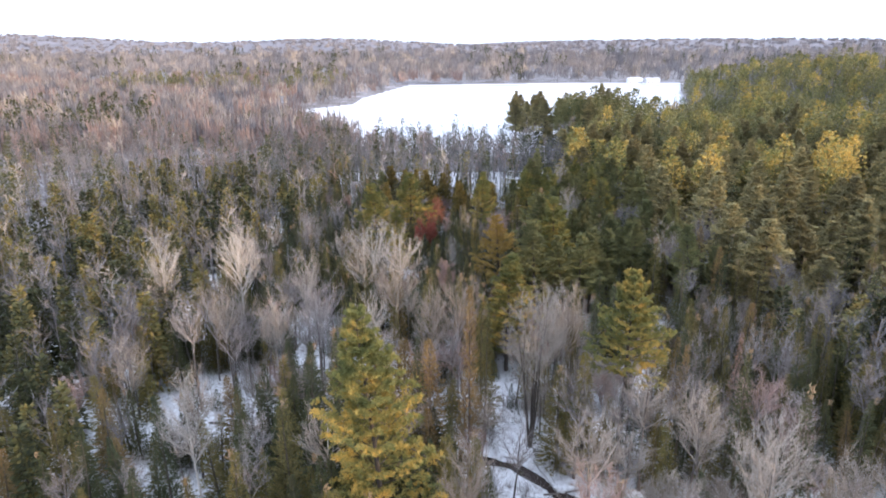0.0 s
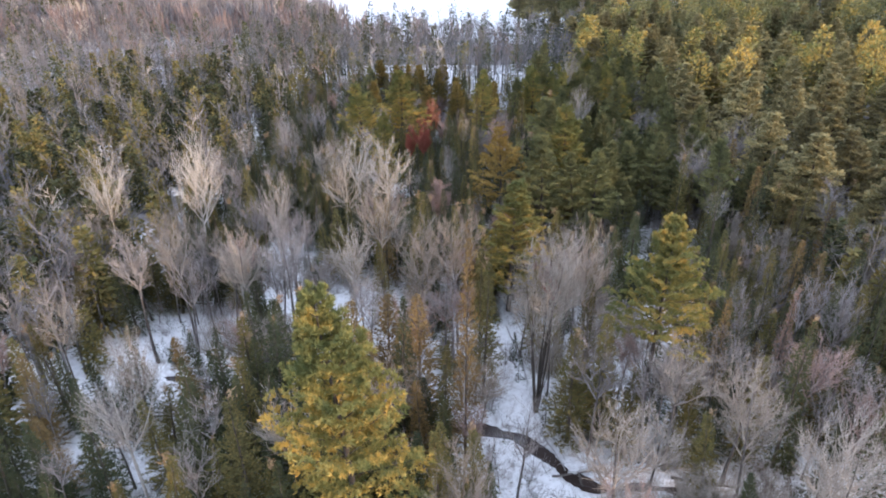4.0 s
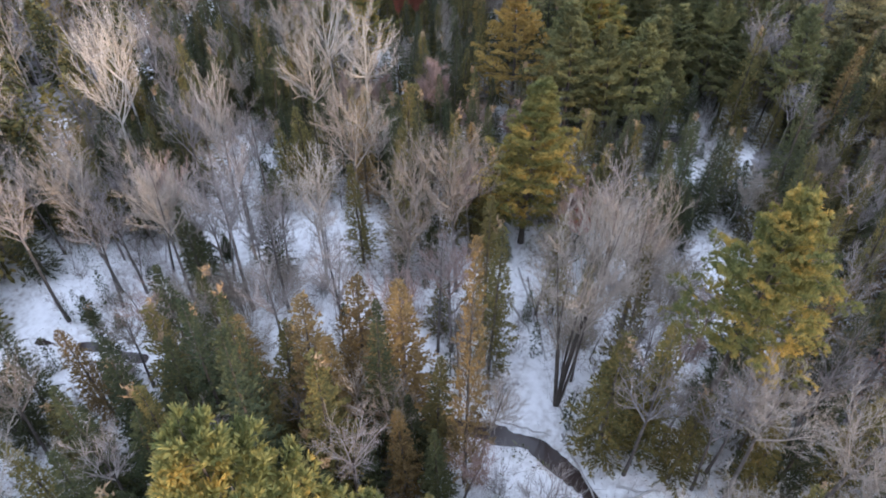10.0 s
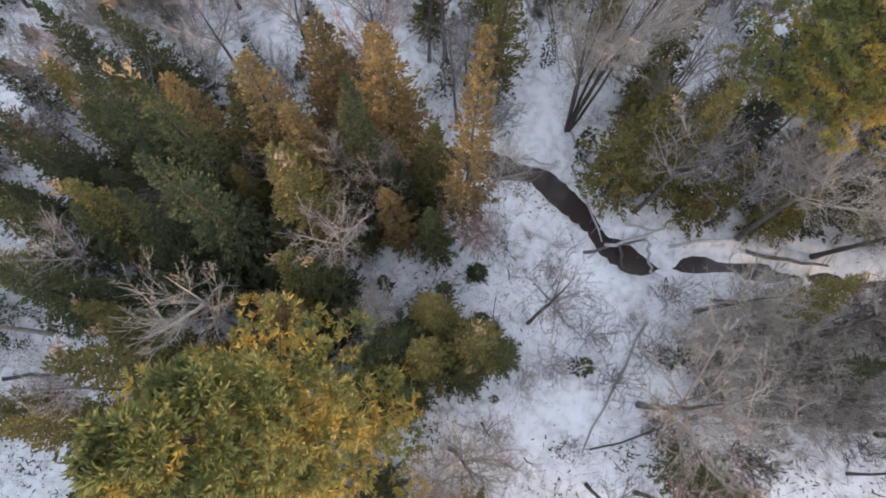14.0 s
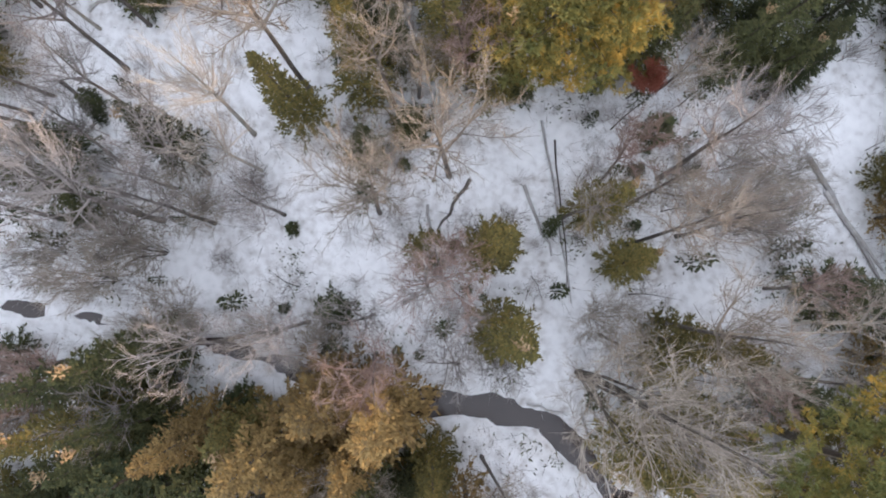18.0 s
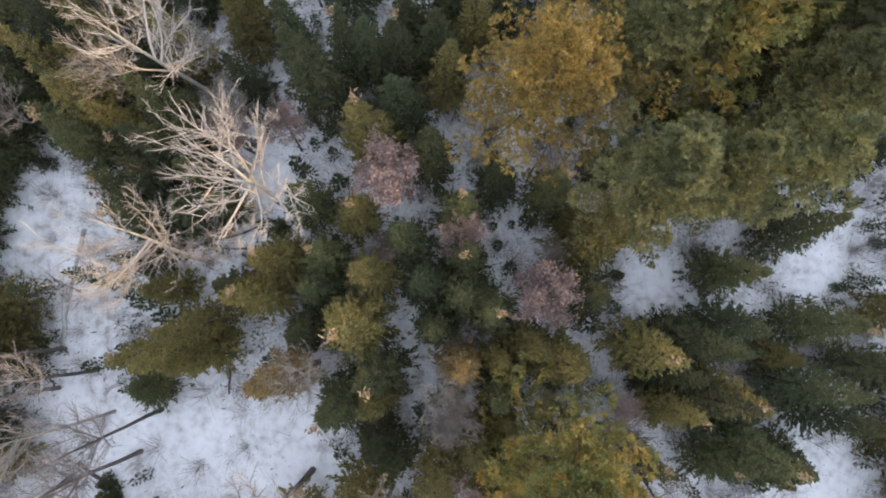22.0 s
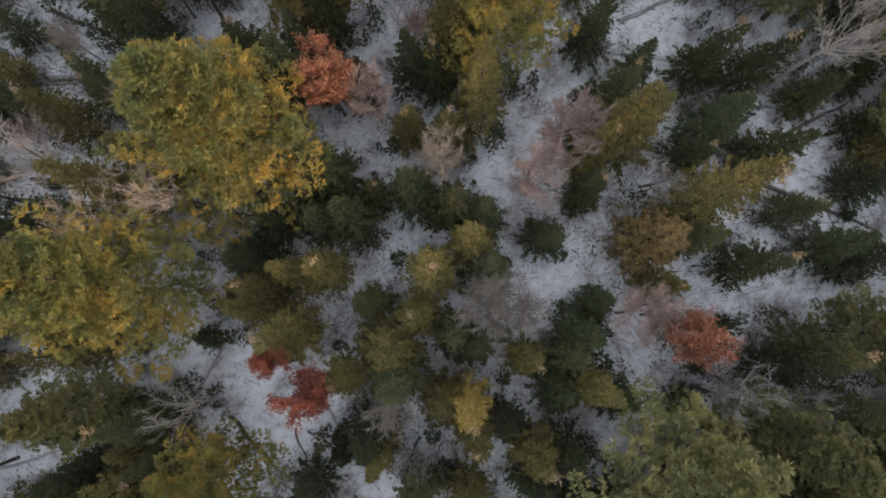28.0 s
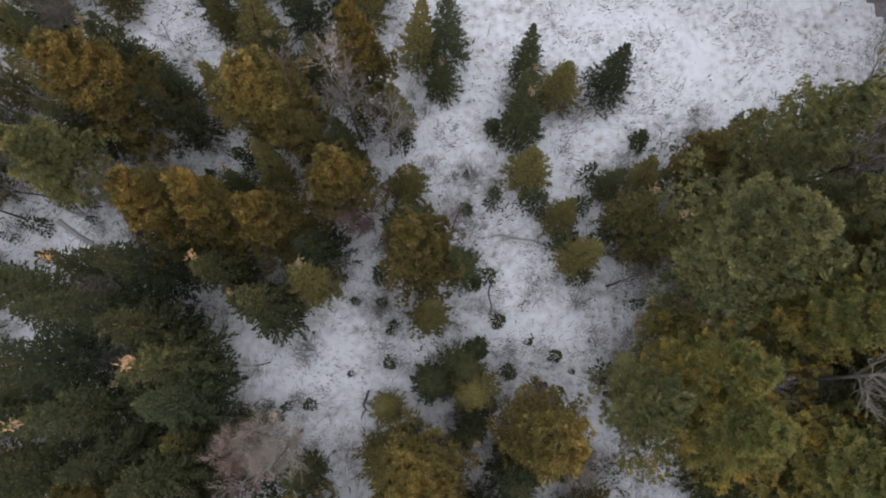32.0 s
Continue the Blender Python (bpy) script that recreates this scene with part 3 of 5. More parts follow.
BROWN = [spire_kind("brown_cedar", "rusty brown cedar, winter-bronzed", "bronzed cedars", M_CEDAR_BROWN, None, h=11, r=1.8, droop=0.05, column=0.6)]
FIR = [spire_kind("fir_sapling", "small dark fir sapling on the snow", "saplings", M_FIR, None, h=4, r=1.0, step=0.3)]
PALE = [bare_kind("bare_aspen", "leafless pale-barked tree with a wide crown", "pale bare trees", M_BARK_PALE, M_TWIG_PALE, h=14, spread=3.4, limbs=26, leaders=8, rise=(0.45, 1.5), start=0.5, thick=0.0115, dense=0.85, twig=0.5, fine=0.0075) for _ in range(3)]
GREY = [bare_kind("bare_maple", "leafless grey tree with fine dense twigs", "grey bare trees", M_BARK_GREY, M_TWIG_GREY, h=14, spread=2.4, limbs=24, start=0.52, dense=0.9) for _ in range(3)]
TAN = [bare_kind("bare_ash", "leafless tree with dense tan twigs", "tan bare trees", M_BARK_GREY, M_TWIG_TAN, h=14, spread=2.6, limbs=25, start=0.48, dense=1.0) for _ in range(2)]
PINK = [bare_kind("budding_maple", "leafless maple with pinkish budding twigs", "budding trees", M_BARK_GREY, M_TWIG_PINK, h=14, spread=2.4, limbs=26, start=0.48, dense=1.15)]
CLUMP = [bare_kind("maple_clump", "clump of bare maple stems from one base", "stem clumps", M_BARK_DARK, M_TWIG_TAN, h=14, spread=2.9, stems=6, limbs=52, start=0.44, dense=1.0)]
HAZE = [bare_kind("bare_birch", "small leafless tree with a hazy crown of fine tan twigs", "hazy bare trees", M_BARK_GREY, M_TWIG_TAN, h=9.5, spread=1.7, limbs=28, start=0.45, dense=2.0, twig=0.42),
        bare_kind("bare_birch", "small leafless tree with a hazy greyish pink crown", "hazy bare trees", M_BARK_GREY, M_TWIG_PINK, h=9.5, spread=1.6, limbs=26, start=0.45, dense=2.0, twig=0.42)]
RED = [bare_kind("red_maple", "small tree with dense dull red buds", "red trees", M_BARK_GREY, M_TWIG_RED, h=9, spread=1.5, limbs=30, start=0.5, dense=1.3, twig=0.3, bud=3)]
PINKRED = [bare_kind("pink_maple", "small grey tree with pink-red buds", "red trees", M_BARK_GREY, M_BUD_PINK, h=9, spread=1.5, limbs=28, start=0.5, dense=1.6, twig=0.35, bud=1)]
RUSTBARE = [bare_kind("rust_maple", "small tree with rust-coloured buds", "red trees", M_BARK_GREY, M_TWIG_RUST, h=9, spread=1.5, limbs=30, start=0.5, dense=1.3, twig=0.32, bud=3)]
RUST = [spire_kind("dying_fir", "slender dying fir with rusty pink needles", "dying firs", M_RUST, None, h=11, r=1.4, fill=1.0)]
LARCHSP = [spire_kind("golden_cedar", "cedar with golden orange top", "cedars", M_LARCH, M_CONE_TIP, h=11, r=1.7, droop=0.05, column=0.6)]
BROWNPINE = [pine_kind("bronzed_pine", "pine with bronzed olive brown needles", "bronzed pines", M_BRONZE, h=13, r=2.7, low=0.2, tuft=0.26, whorl=1.1)]
SAPLING = [bare_kind("bare_sapling", "thin leafless sapling rising from the snow", "saplings", M_BARK_DARK, M_TWIG_GREY, h=6, spread=1.1, limbs=9, start=0.3, dense=0.7, thick=0.006)]
ALDER = [bare_kind("alder_shrub", "broad leafless alder shrub with tan stems", "alder shrubs", M_BARK_GREY, M_TWIG_TAN, h=5, spread=1.7, stems=7, limbs=35, start=0.25, dense=1.0, twig=0.5, thick=0.008) for _ in range(2)]
DARKALDER = [bare_kind("alder_thicket", "dark brown leafless alder thicket by the stream", "alder shrubs", M_BARK_DARK, M_BRUSH, h=4, spread=1.9, stems=7, limbs=40, start=0.2, dense=1.2, twig=0.5, thick=0.007)]
SHRUB = [bare_kind("bare_shrub", "many-stemmed leafless shrub on the snow", "shrubs", M_BARK_DARK, M_TWIG_GREY, h=2.6, spread=0.8, stems=6, limbs=12, start=0.3, dense=0.6, twig=0.35, thick=0.007)]

PLANTED = []


def plant(kinds, x, y, h, r, gap=None, **kw):
    """One tree of a kind at a place, h metres high with a crown r metres wide to each side."""
    PLANTED.append((x, y, gap or max(1.0, 0.62 * r)))
    return kinds[len(PLANTED) % len(kinds)].plant(x, y, h, r, **kw)


# ---- the trees of the walk: kind, place, height, crown radius ----
plant(PINE_GOLD, -7.7, -8.2, 22.2, 4.5)
plant(PINE_GOLD, 4.0, 25.4, 15.5, 4.3)
plant(PINE_GOLD, 12.7, 47.9, 17.5, 4.6)
plant(PINE_GOLD, -12.6, 58.2, 14, 2.8)
plant(PINE_GOLD, -17.4, 68.1, 16, 4.3)
plant(PINE_GOLD, -11.8, 75.9, 16.5, 5.1)
plant(PINE_GOLD, 2.5, 82.7, 15.5, 3.5)
plant(ALDER, 16.3, -8.1, 4.2, 2.1)
plant(ALDER, 18.1, -7.3, 6, 1.85)
plant(ALDER, 13.8, -6.8, 5, 2.4)
plant(ALDER, 20.3, -5.4, 5, 2.2)
plant(ALDER, 15.3, -4.9, 6, 2.6)
plant(ALDER, 12.5, -4.6, 5, 2.4)
plant(ALDER, 10.6, -4.1, 5.1, 1.6)
plant(ALDER, 18.5, -3.4, 5, 2.4)
plant(ALDER, 14.5, -3.1, 4.2, 1.6)
plant(ALDER, -8.3, 9.9, 6, 1.85)
plant(ALDER, -18.1, 10.3, 4.2, 1.6)
plant(ALDER, -11.6, 10.4, 5.1, 1.6)
plant(ALDER, 6.0, 11.2, 5.1, 1.85)
plant(ALDER, -16.1, 11.5, 4.2, 2.35)
plant(ALDER, -19.9, 13.4, 6, 2.1)
plant(ALDER, -17.2, 14.9, 6, 1.85)
plant(ALDER, -22.6, 15.0, 4.2, 1.6)
plant(ALDER, -18.8, 15.6, 5.1, 1.85)
plant(ALDER, 15.8, 15.7, 4.2, 2.1)
plant(ALDER, 12.5, 16.7, 6, 2.1)
plant(ALDER, 14.3, 16.8, 5.1, 2.1)
plant(ALDER, -15.1, 17.3, 5.1, 2.35)
plant(ALDER, 15.8, 18.5, 4.2, 1.85)
plant(ALDER, 13.0, 19.1, 6, 1.6)
plant(DARKALDER, 15.2, -6.4, 3.4, 2.8)
plant(DARKALDER, 18.4, -8.6, 3.0, 2.0)
plant(DARKALDER, 9.2, -8.6, 2.6, 1.7)
plant(DARKALDER, 12.8, -9.8, 3.2, 2.2)
plant(SHRUB, 8.6, -4.6, 2.4, 1.5)
plant(SHRUB, 3.6, -5.4, 2.0, 1.2)
plant(SHRUB, 10.4, -1.9, 2.2, 1.3)
plant(SHRUB, 6.8, -6.4, 2.2, 1.4)
plant(DARKALDER, 11.6, -6.2, 2.6, 1.6)
plant(DARKALDER, 20.6, -2.8, 3.5, 2.2)
plant(CEDAR, -15.4, -5.5, 13, 2.1)
plant(CEDAR, -2.8, -5.3, 10, 1.7)
plant(CEDAR, -0.7, -4.5, 10, 1.8)
plant(CEDAR, -2.5, -3.2, 9, 1.6)
plant(CEDAR, -8.2, 1.5, 13, 2.2)
plant(CEDAR, 15.9, 2.4, 7.5, 1.5)
plant(CEDAR, 11.5, 3.1, 9, 1.6)
plant(CEDAR, -2.7, 4.3, 10, 1.5)
plant(CEDAR, 7.4, 4.7, 11, 2.2)
plant(CEDAR, 9.8, 4.9, 12.5, 2)
plant(CEDAR, -18.8, 7.0, 11, 2)
plant(CEDAR, 9.5, 10.0, 13, 1.7)
plant(CEDAR, 0.7, 10.7, 14, 1.7)
plant(CEDAR, 0.4, 14.8, 13, 1.6)
plant(CEDAR, 5.8, 16.8, 10, 1.5)
plant(CEDAR, -9.4, 22.2, 10, 1.6)
plant(CEDAR, 0.9, 23.6, 11, 1.6)
plant(CEDAR, -6.0, 23.7, 12, 1.8)
plant(CEDAR, -1.7, 25.0, 13.2, 1.7)
plant(CEDAR, 0.3, 26.1, 9, 1.7)
plant(CEDAR, 12.9, 28.9, 10, 1.7)
plant(CEDAR, 4.5, 30.6, 10.5, 2)
plant(CEDAR, 9.2, 31.1, 10, 1.8)
plant(CEDAR, 3.0, 31.5, 9, 1.6)
plant(CEDAR, -6.3, 32.6, 11.5, 2.2)
plant(CEDAR, -14.6, 32.9, 10, 1.6)
plant(CEDAR, -11.1, 34.5, 10, 1.6)
plant(CEDAR, -5.1, 35.4, 10, 1.7)
plant(CEDAR, -10.4, 36.4, 9, 1.8)
plant(CEDAR, 6.6, 36.8, 11.5, 2.1)
plant(CEDAR, -5.2, 43.0, 11.5, 1.9)
plant(CEDAR, -20.4, 44.5, 9, 2.2)
plant(CEDAR, -20.1, 48.7, 9, 1.8)
plant(CEDAR, -12.5, 49.4, 8, 1.5)
plant(CEDAR, -12.4, 50.9, 9, 1.7)
plant(CEDAR, -18.8, 51.3, 9, 1.8)
plant(CEDAR, -21.3, 53.6, 10, 2.2)
plant(CEDAR, 0.7, 56.6, 9, 1.5)
plant(CEDAR, 4.7, 58.8, 9, 1.7)
plant(CEDAR, -4.1, 59.0, 8.5, 1.3)
plant(CEDAR, 0.9, 60.4, 11, 1.5)
plant(CEDAR, 7.5, 62.6, 10, 1.6)
plant(CEDAR, 4.2, 64.0, 9, 1.3)
plant(CEDAR, -3.6, 64.9, 12, 2.1)
plant(CEDAR, -9.4, 65.7, 10, 2)
plant(CEDAR, -11.3, 67.3, 9, 1.5)
plant(CEDAR, -10.4, 68.2, 10, 1.3)
plant(CEDAR, -8.6, 68.9, 10, 1.3)
plant(CEDAR, -1.0, 68.9, 12, 1.7)
plant(CEDAR, 1.2, 70.6, 9.5, 1.7)
plant(CEDAR, 13.7, 72.5, 14, 2.2)
plant(CEDAR, 9.9, 76.9, 12, 2.4)
plant(CEDAR, -2.4, 77.4, 7, 1.3)
plant(CEDAR, 1.7, 78.4, 12.5, 1.8)
plant(CEDAR, 0.2, 82.4, 11, 1.9)
plant(CEDAR, 1.4, 93.5, 9, 1.6)
plant(CEDAR, 10.6, 103.9, 8, 1.8)
plant(CEDAR, 4.8, 106.5, 7, 1.6)
plant(CEDAR, -3.3, 110.1, 7, 1.2)
plant(CEDAR, 6.8, 112.0, 6, 1.6)
plant(PINE_HIGH, 13.5, 6.0, 20.2, 3.7)
plant(BROWN, -1.0, 2.5, 19.8, 1.6)
plant(BROWN, -9.9, 5.7, 13, 2.4)
plant(BROWN, -13.7, 6.0, 11, 1.9)
plant(BROWN, -4.8, 7.0, 13, 2.6)
plant(BROWN, -7.3, 7.7, 13, 2.6)
plant(BROWN, -6.0, 5.2, 11.5, 2.2)
plant(BROWN, -8.6, 4.6, 11, 2.0)
plant(BROWN, -9.9, 30.2, 11, 1.7)
plant(BROWN, -0.5, 30.4, 9, 1.7)
plant(BROWN, 11.6, 70.7, 8, 2.4)
plant(SPRUCE, -5.9, -7.3, 9, 2)
plant(SPRUCE, 24.0, -6.0, 15, 2)
plant(SPRUCE, -26.5, -3.0, 12.5, 1.7)
plant(SPRUCE, -20.5, -2.3, 10, 1.9)
plant(SPRUCE, -7.9, -1.5, 9, 1.8)
plant(SPRUCE, -11.9, 0.6, 16.5, 2.3)
plant(SPRUCE, -2.5, 1.0, 8, 1.3)
plant(SPRUCE, 23.0, 2.0, 14, 2)
plant(SPRUCE, -19.7, 3.1, 12, 1.9)
plant(SPRUCE, -6.0, 4.0, 14.5, 1.8)
plant(SPRUCE, -13.2, 4.1, 15, 2.1)
plant(SPRUCE, -15.7, 4.8, 14, 2.1)
plant(SPRUCE, -28.2, 6.5, 10, 1.6)
plant(SPRUCE, -16.3, 6.6, 11, 1.8)
plant(SPRUCE, 14.7, 7.4, 10, 1.8)
plant(SPRUCE, -18.6, 8.5, 12, 2.1)
plant(SPRUCE, -16.6, 9.7, 11, 2)
plant(SPRUCE, 18.4, 12.2, 8, 2)
plant(SPRUCE, -21.2, 17.9, 9, 1.7)
plant(SPRUCE, -16.2, 20.5, 8, 1.7)
plant(SPRUCE, -22.1, 20.5, 6, 1.7)
plant(SPRUCE, -3.7, 21.5, 5, 1.4)
plant(SPRUCE, 14.6, 25.8, 10, 1.9)
plant(SPRUCE, 19.2, 27.5, 9, 1.8)
plant(SPRUCE, 12.1, 28.5, 11, 1.8)
plant(SPRUCE, -6.9, 28.7, 12, 1.9)
plant(SPRUCE, 17.8, 29.0, 10, 1.8)
plant(SPRUCE, -18.3, 29.2, 4.5, 1.6)
plant(SPRUCE, -4.8, 30.1, 12, 1.9)
plant(SPRUCE, 12.8, 31.4, 9, 1.7)
plant(SPRUCE, 11.3, 31.6, 9.5, 1.7)
plant(SPRUCE, 18.9, 32.2, 9, 1.8)
plant(SPRUCE, 14.1, 32.4, 9, 1.7)
plant(SPRUCE, -1.9, 32.6, 8, 1.5)
plant(SPRUCE, 1.3, 33.3, 9, 1.8)
plant(SPRUCE, -8.2, 34.8, 8, 1.6)
plant(SPRUCE, 14.3, 35.3, 8, 1.7)
plant(SPRUCE, -0.3, 36.1, 9, 1.8)
plant(SPRUCE, -3.3, 37.1, 10, 1.7)
plant(SPRUCE, 18.1, 37.3, 9, 1.7)
plant(SPRUCE, -0.4, 38.9, 10, 1.7)
plant(SPRUCE, -15.4, 39.3, 7, 1.8)
plant(SPRUCE, -8.8, 39.4, 8, 1.7)
plant(SPRUCE, 4.6, 39.7, 10, 1.8)
plant(SPRUCE, 1.7, 40.5, 8, 1.6)
plant(SPRUCE, -2.1, 41.9, 11, 1.8)
plant(SPRUCE, -18.4, 42.6, 7, 1.7)
plant(SPRUCE, -3.6, 45.0, 9, 2)
plant(SPRUCE, -7.9, 46.1, 12, 2.2)
plant(SPRUCE, -3.6, 47.9, 9, 1.8)
plant(SPRUCE, -5.3, 48.0, 9, 1.9)
plant(SPRUCE, -1.4, 48.3, 9, 1.8)
plant(SPRUCE, -23.4, 50.0, 9, 1.9)
plant(SPRUCE, -6.5, 51.9, 10, 1.9)
plant(SPRUCE, -0.5, 52.0, 10, 1.8)
plant(SPRUCE, 9.0, 52.6, 11, 1.8)
plant(SPRUCE, -16.4, 52.8, 8, 1.8)
plant(SPRUCE, 2.7, 52.8, 10, 1.7)
plant(SPRUCE, 8.8, 54.9, 12, 2.8)
plant(SPRUCE, 5.8, 55.4, 9, 1.9)
plant(SPRUCE, -2.0, 56.8, 9, 1.6)
plant(SPRUCE, -20.8, 56.9, 9, 1.8)
plant(SPRUCE, -4.6, 60.0, 9, 1.9)
plant(SPRUCE, -19.7, 60.9, 7, 1.6)
plant(SPRUCE, 21.0, 61.1, 10, 2)
plant(SPRUCE, 6.1, 62.0, 7, 1.7)
plant(SPRUCE, -3.3, 63.4, 12, 2)
plant(SPRUCE, 20.2, 64.4, 9, 2)
plant(SPRUCE, 7.2, 65.5, 9, 1.7)
plant(SPRUCE, -0.1, 65.6, 8, 1.6)
plant(SPRUCE, 16.8, 69.3, 9, 1.8)
plant(SPRUCE, 21.9, 70.2, 8, 1.7)
plant(SPRUCE, -5.5, 72.1, 9, 1.9)
plant(SPRUCE, 7.9, 73.6, 8, 1.5)
plant(SPRUCE, -2.1, 73.6, 9, 1.9)
plant(SPRUCE, -7.0, 74.9, 9, 2)
plant(SPRUCE, 9.8, 79.5, 8, 1.6)
plant(SPRUCE, -15.5, 80.3, 8, 1.8)
plant(SPRUCE, -9.4, 80.7, 10, 1.8)
plant(SPRUCE, 14.9, 81.3, 9, 1.7)
plant(SPRUCE, 8.4, 83.0, 9, 1.7)
plant(SPRUCE, -7.1, 83.8, 9, 1.8)
plant(SPRUCE, 15.0, 88.2, 9, 1.9)
plant(SPRUCE, 3.6, 89.1, 10.5, 1.7)
plant(SPRUCE, -14.2, 89.3, 11.5, 2.4)
plant(SPRUCE, -19.6, 92.1, 11, 2.2)
plant(SPRUCE, -14.2, 92.7, 11, 2.4)
plant(SPRUCE, -1.0, 93.8, 9, 1.4)
plant(SPRUCE, -14.7, 94.9, 11, 2.4)
plant(SPRUCE, -18.8, 97.6, 12, 2.2)
plant(SPRUCE, -10.1, 97.8, 10, 2)
plant(SPRUCE, -12.9, 100.1, 9, 1.8)
plant(SPRUCE, -7.7, 101.3, 8, 2)
plant(SPRUCE, 9.6, 105.8, 5, 1.2)
plant(SPRUCE, -0.6, 112.4, 4.8, 1.3)
plant(SPRUCE, 9.9, 112.4, 6.5, 1.7)
plant(SPRUCE, -8.4, 112.9, 7, 1.5)
plant(SPRUCE, 20.5, 72.5, 5.5, 1.5)
plant(SPRUCE, 24.5, 74, 6.5, 1.7)
plant(SPRUCE, 21.5, 79.3, 6, 1.5)
plant(SPRUCE, 25, 77.5, 6.5, 1.6)
plant(SPRUCE, 24, 69.5, 6.5, 1.7)
plant(SPRUCE, -17, 89.5, 11, 2.4)
plant(SPRUCE, -22, 89, 11, 2.4)
plant(SPRUCE, -21.8, 95, 12, 2.5)
plant(SPRUCE, -16.5, 96.5, 11, 2.4)
plant(SPRUCE, -23.5, 98.5, 11, 2.3)
plant(SPRUCE, -16.8, 100, 11, 2.2)
plant(SPRUCE, -20.5, 86, 10, 2.2)
plant(SPRUCE, -25, 92.5, 11, 2.4)
plant(SPRUCE, 15.5, 77.5, 9, 2)
plant(SPRUCE, 18.5, 75.8, 8, 1.9)
plant(SPRUCE, 17.5, 80.5, 9, 2)
plant(RUST, 25.1, 8.6, 13, 1.2)
plant(PALE, -23.5, -3.5, 14, 3)
plant(PALE, -13.1, -3.4, 12, 2.6)
plant(PALE, -12.0, 19.4, 11, 2)
plant(PALE, -12.4, 21.4, 12, 2.6)
plant(PALE, -21.2, 27.6, 16, 2)
plant(PALE, -40.2, 28.5, 17.5, 3.4)
plant(PALE, -31.0, 31.3, 17, 3)
plant(PALE, -15.4, 36.4, 15.5, 3.2)
plant(PALE, -10.4, 39.4, 16, 3.8)
plant(PALE, -33.8, 38.5, 17, 3.3)
plant(PALE, -14.9, 46.5, 15.5, 3)
plant(PALE, -3.3, 52.7, 9, 1.2)
plant(PALE, 20.4, 80.8, 13, 2.6)
plant(PALE, 20.1, 94.0, 17, 2.6)
plant(TAN, 20.5, -9.0, 13, 2.8)
plant(TAN, 8.2, -7.4, 14, 3.4)
plant(TAN, -5.2, -3.2, 8, 1.4)
plant(TAN, 11.7, -2.5, 9, 2.6)
plant(TAN, 18.6, 0.6, 12, 3)
plant(TAN, 14.5, 1.6, 12, 3)
plant(TAN, -26.4, 3.0, 12, 2.2)
plant(TAN, -5.4, 3.3, 9, 1.8)
plant(TAN, -6.9, 4.2, 10, 1.6)
plant(TAN, 6.4, 10.2, 8, 1.8)
plant(TAN, 8.2, 15.1, 14, 2.2)
plant(TAN, -21.7, 16.6, 14, 2.6)
plant(TAN, -5.5, 17.0, 14, 2.6)
plant(TAN, -28.4, 18.3, 15, 2.6)
plant(TAN, -1.6, 19.0, 15.5, 3)
plant(TAN, -9.3, 24.0, 16, 3.2)
plant(TAN, -1.3, 29.3, 9, 1.8)
plant(TAN, -8.9, 30.3, 10, 1.8)
plant(CLUMP, 5.2, 8.2, 18.5, 3.3)
plant(PINK, 25.0, 3.0, 12, 2.6)
plant(PINK, -5.7, 9.3, 12, 2.2)
plant(TAN, 9.3, 11.0, 17, 2.6)
plant(PINK, -1.9, 12.8, 11, 2.6)
plant(SHRUB, 5.8, -3.7, 2.8, 1.5)
plant(SHRUB, 4.1, -2.1, 1.8, 1)
plant(SHRUB, 1.2, 8.5, 2.6, 1.4)
plant(SHRUB, -13.9, 14.4, 1.6, 0.8)
plant(SHRUB, -0.4, 16.0, 1.8, 1)
plant(SHRUB, -12.1, 18.0, 2.4, 1.4)
plant(SHRUB, 10.7, 19.1, 2.4, 1.2)
plant(SHRUB, 16.3, 21.1, 3.5, 2.2)
plant(GREY, 8.8, 3.3, 12, 2.4)
plant(GREY, -13.0, 10.3, 12, 2.2)
plant(GREY, -9.4, 11.0, 13, 2)
plant(GREY, -5.9, 11.4, 12, 1.8)
plant(GREY, -2.9, 12.8, 13, 2)
plant(GREY, -31.0, 14.9, 15, 2.6)
plant(GREY, 10.8, 15.5, 12, 2.2)
plant(GREY, -14.6, 16.5, 12, 2)
plant(GREY, -17.4, 16.7, 15, 2.8)
plant(GREY, -10.7, 16.9, 9, 2)
plant(GREY, 9.9, 18.7, 14, 2.6)
plant(GREY, -14.9, 19.2, 11, 2)
plant(GREY, -19.6, 25.2, 13, 2.4)
plant(GREY, -18.3, 27.7, 13, 2.2)
plant(GREY, -24.7, 29.0, 13, 2.3)
plant(GREY, -22.3, 30.1, 12, 2.2)
plant(GREY, -24.4, 31.4, 13, 2.3)
plant(GREY, -21.5, 74.7, 11, 2.4)
plant(GREY, -5.8, 109.1, 14, 1.8)
plant(SAPLING, -0.0, 9.2, 7, 1.2)
plant(FIR, -7.8, 11.7, 3.5, 1.3)
plant(FIR, -10.2, 16.1, 1.5, 0.5)
plant(FIR, 8.6, 19.1, 1.6, 0.6)
plant(FIR, 9.7, 21.2, 3, 1.2)
plant(FIR, -20.9, 22.5, 2.5, 0.6)
plant(FIR, -21.1, 23.0, 2.5, 0.7)
plant(FIR, -21.4, 23.6, 1.8, 0.6)
plant(RED, 8.3, 23.3, 5, 0.9)
plant(RED, -7.4, 62.9, 11.5, 1.3)
plant(RED, -9.2, 64.4, 10, 0.9)
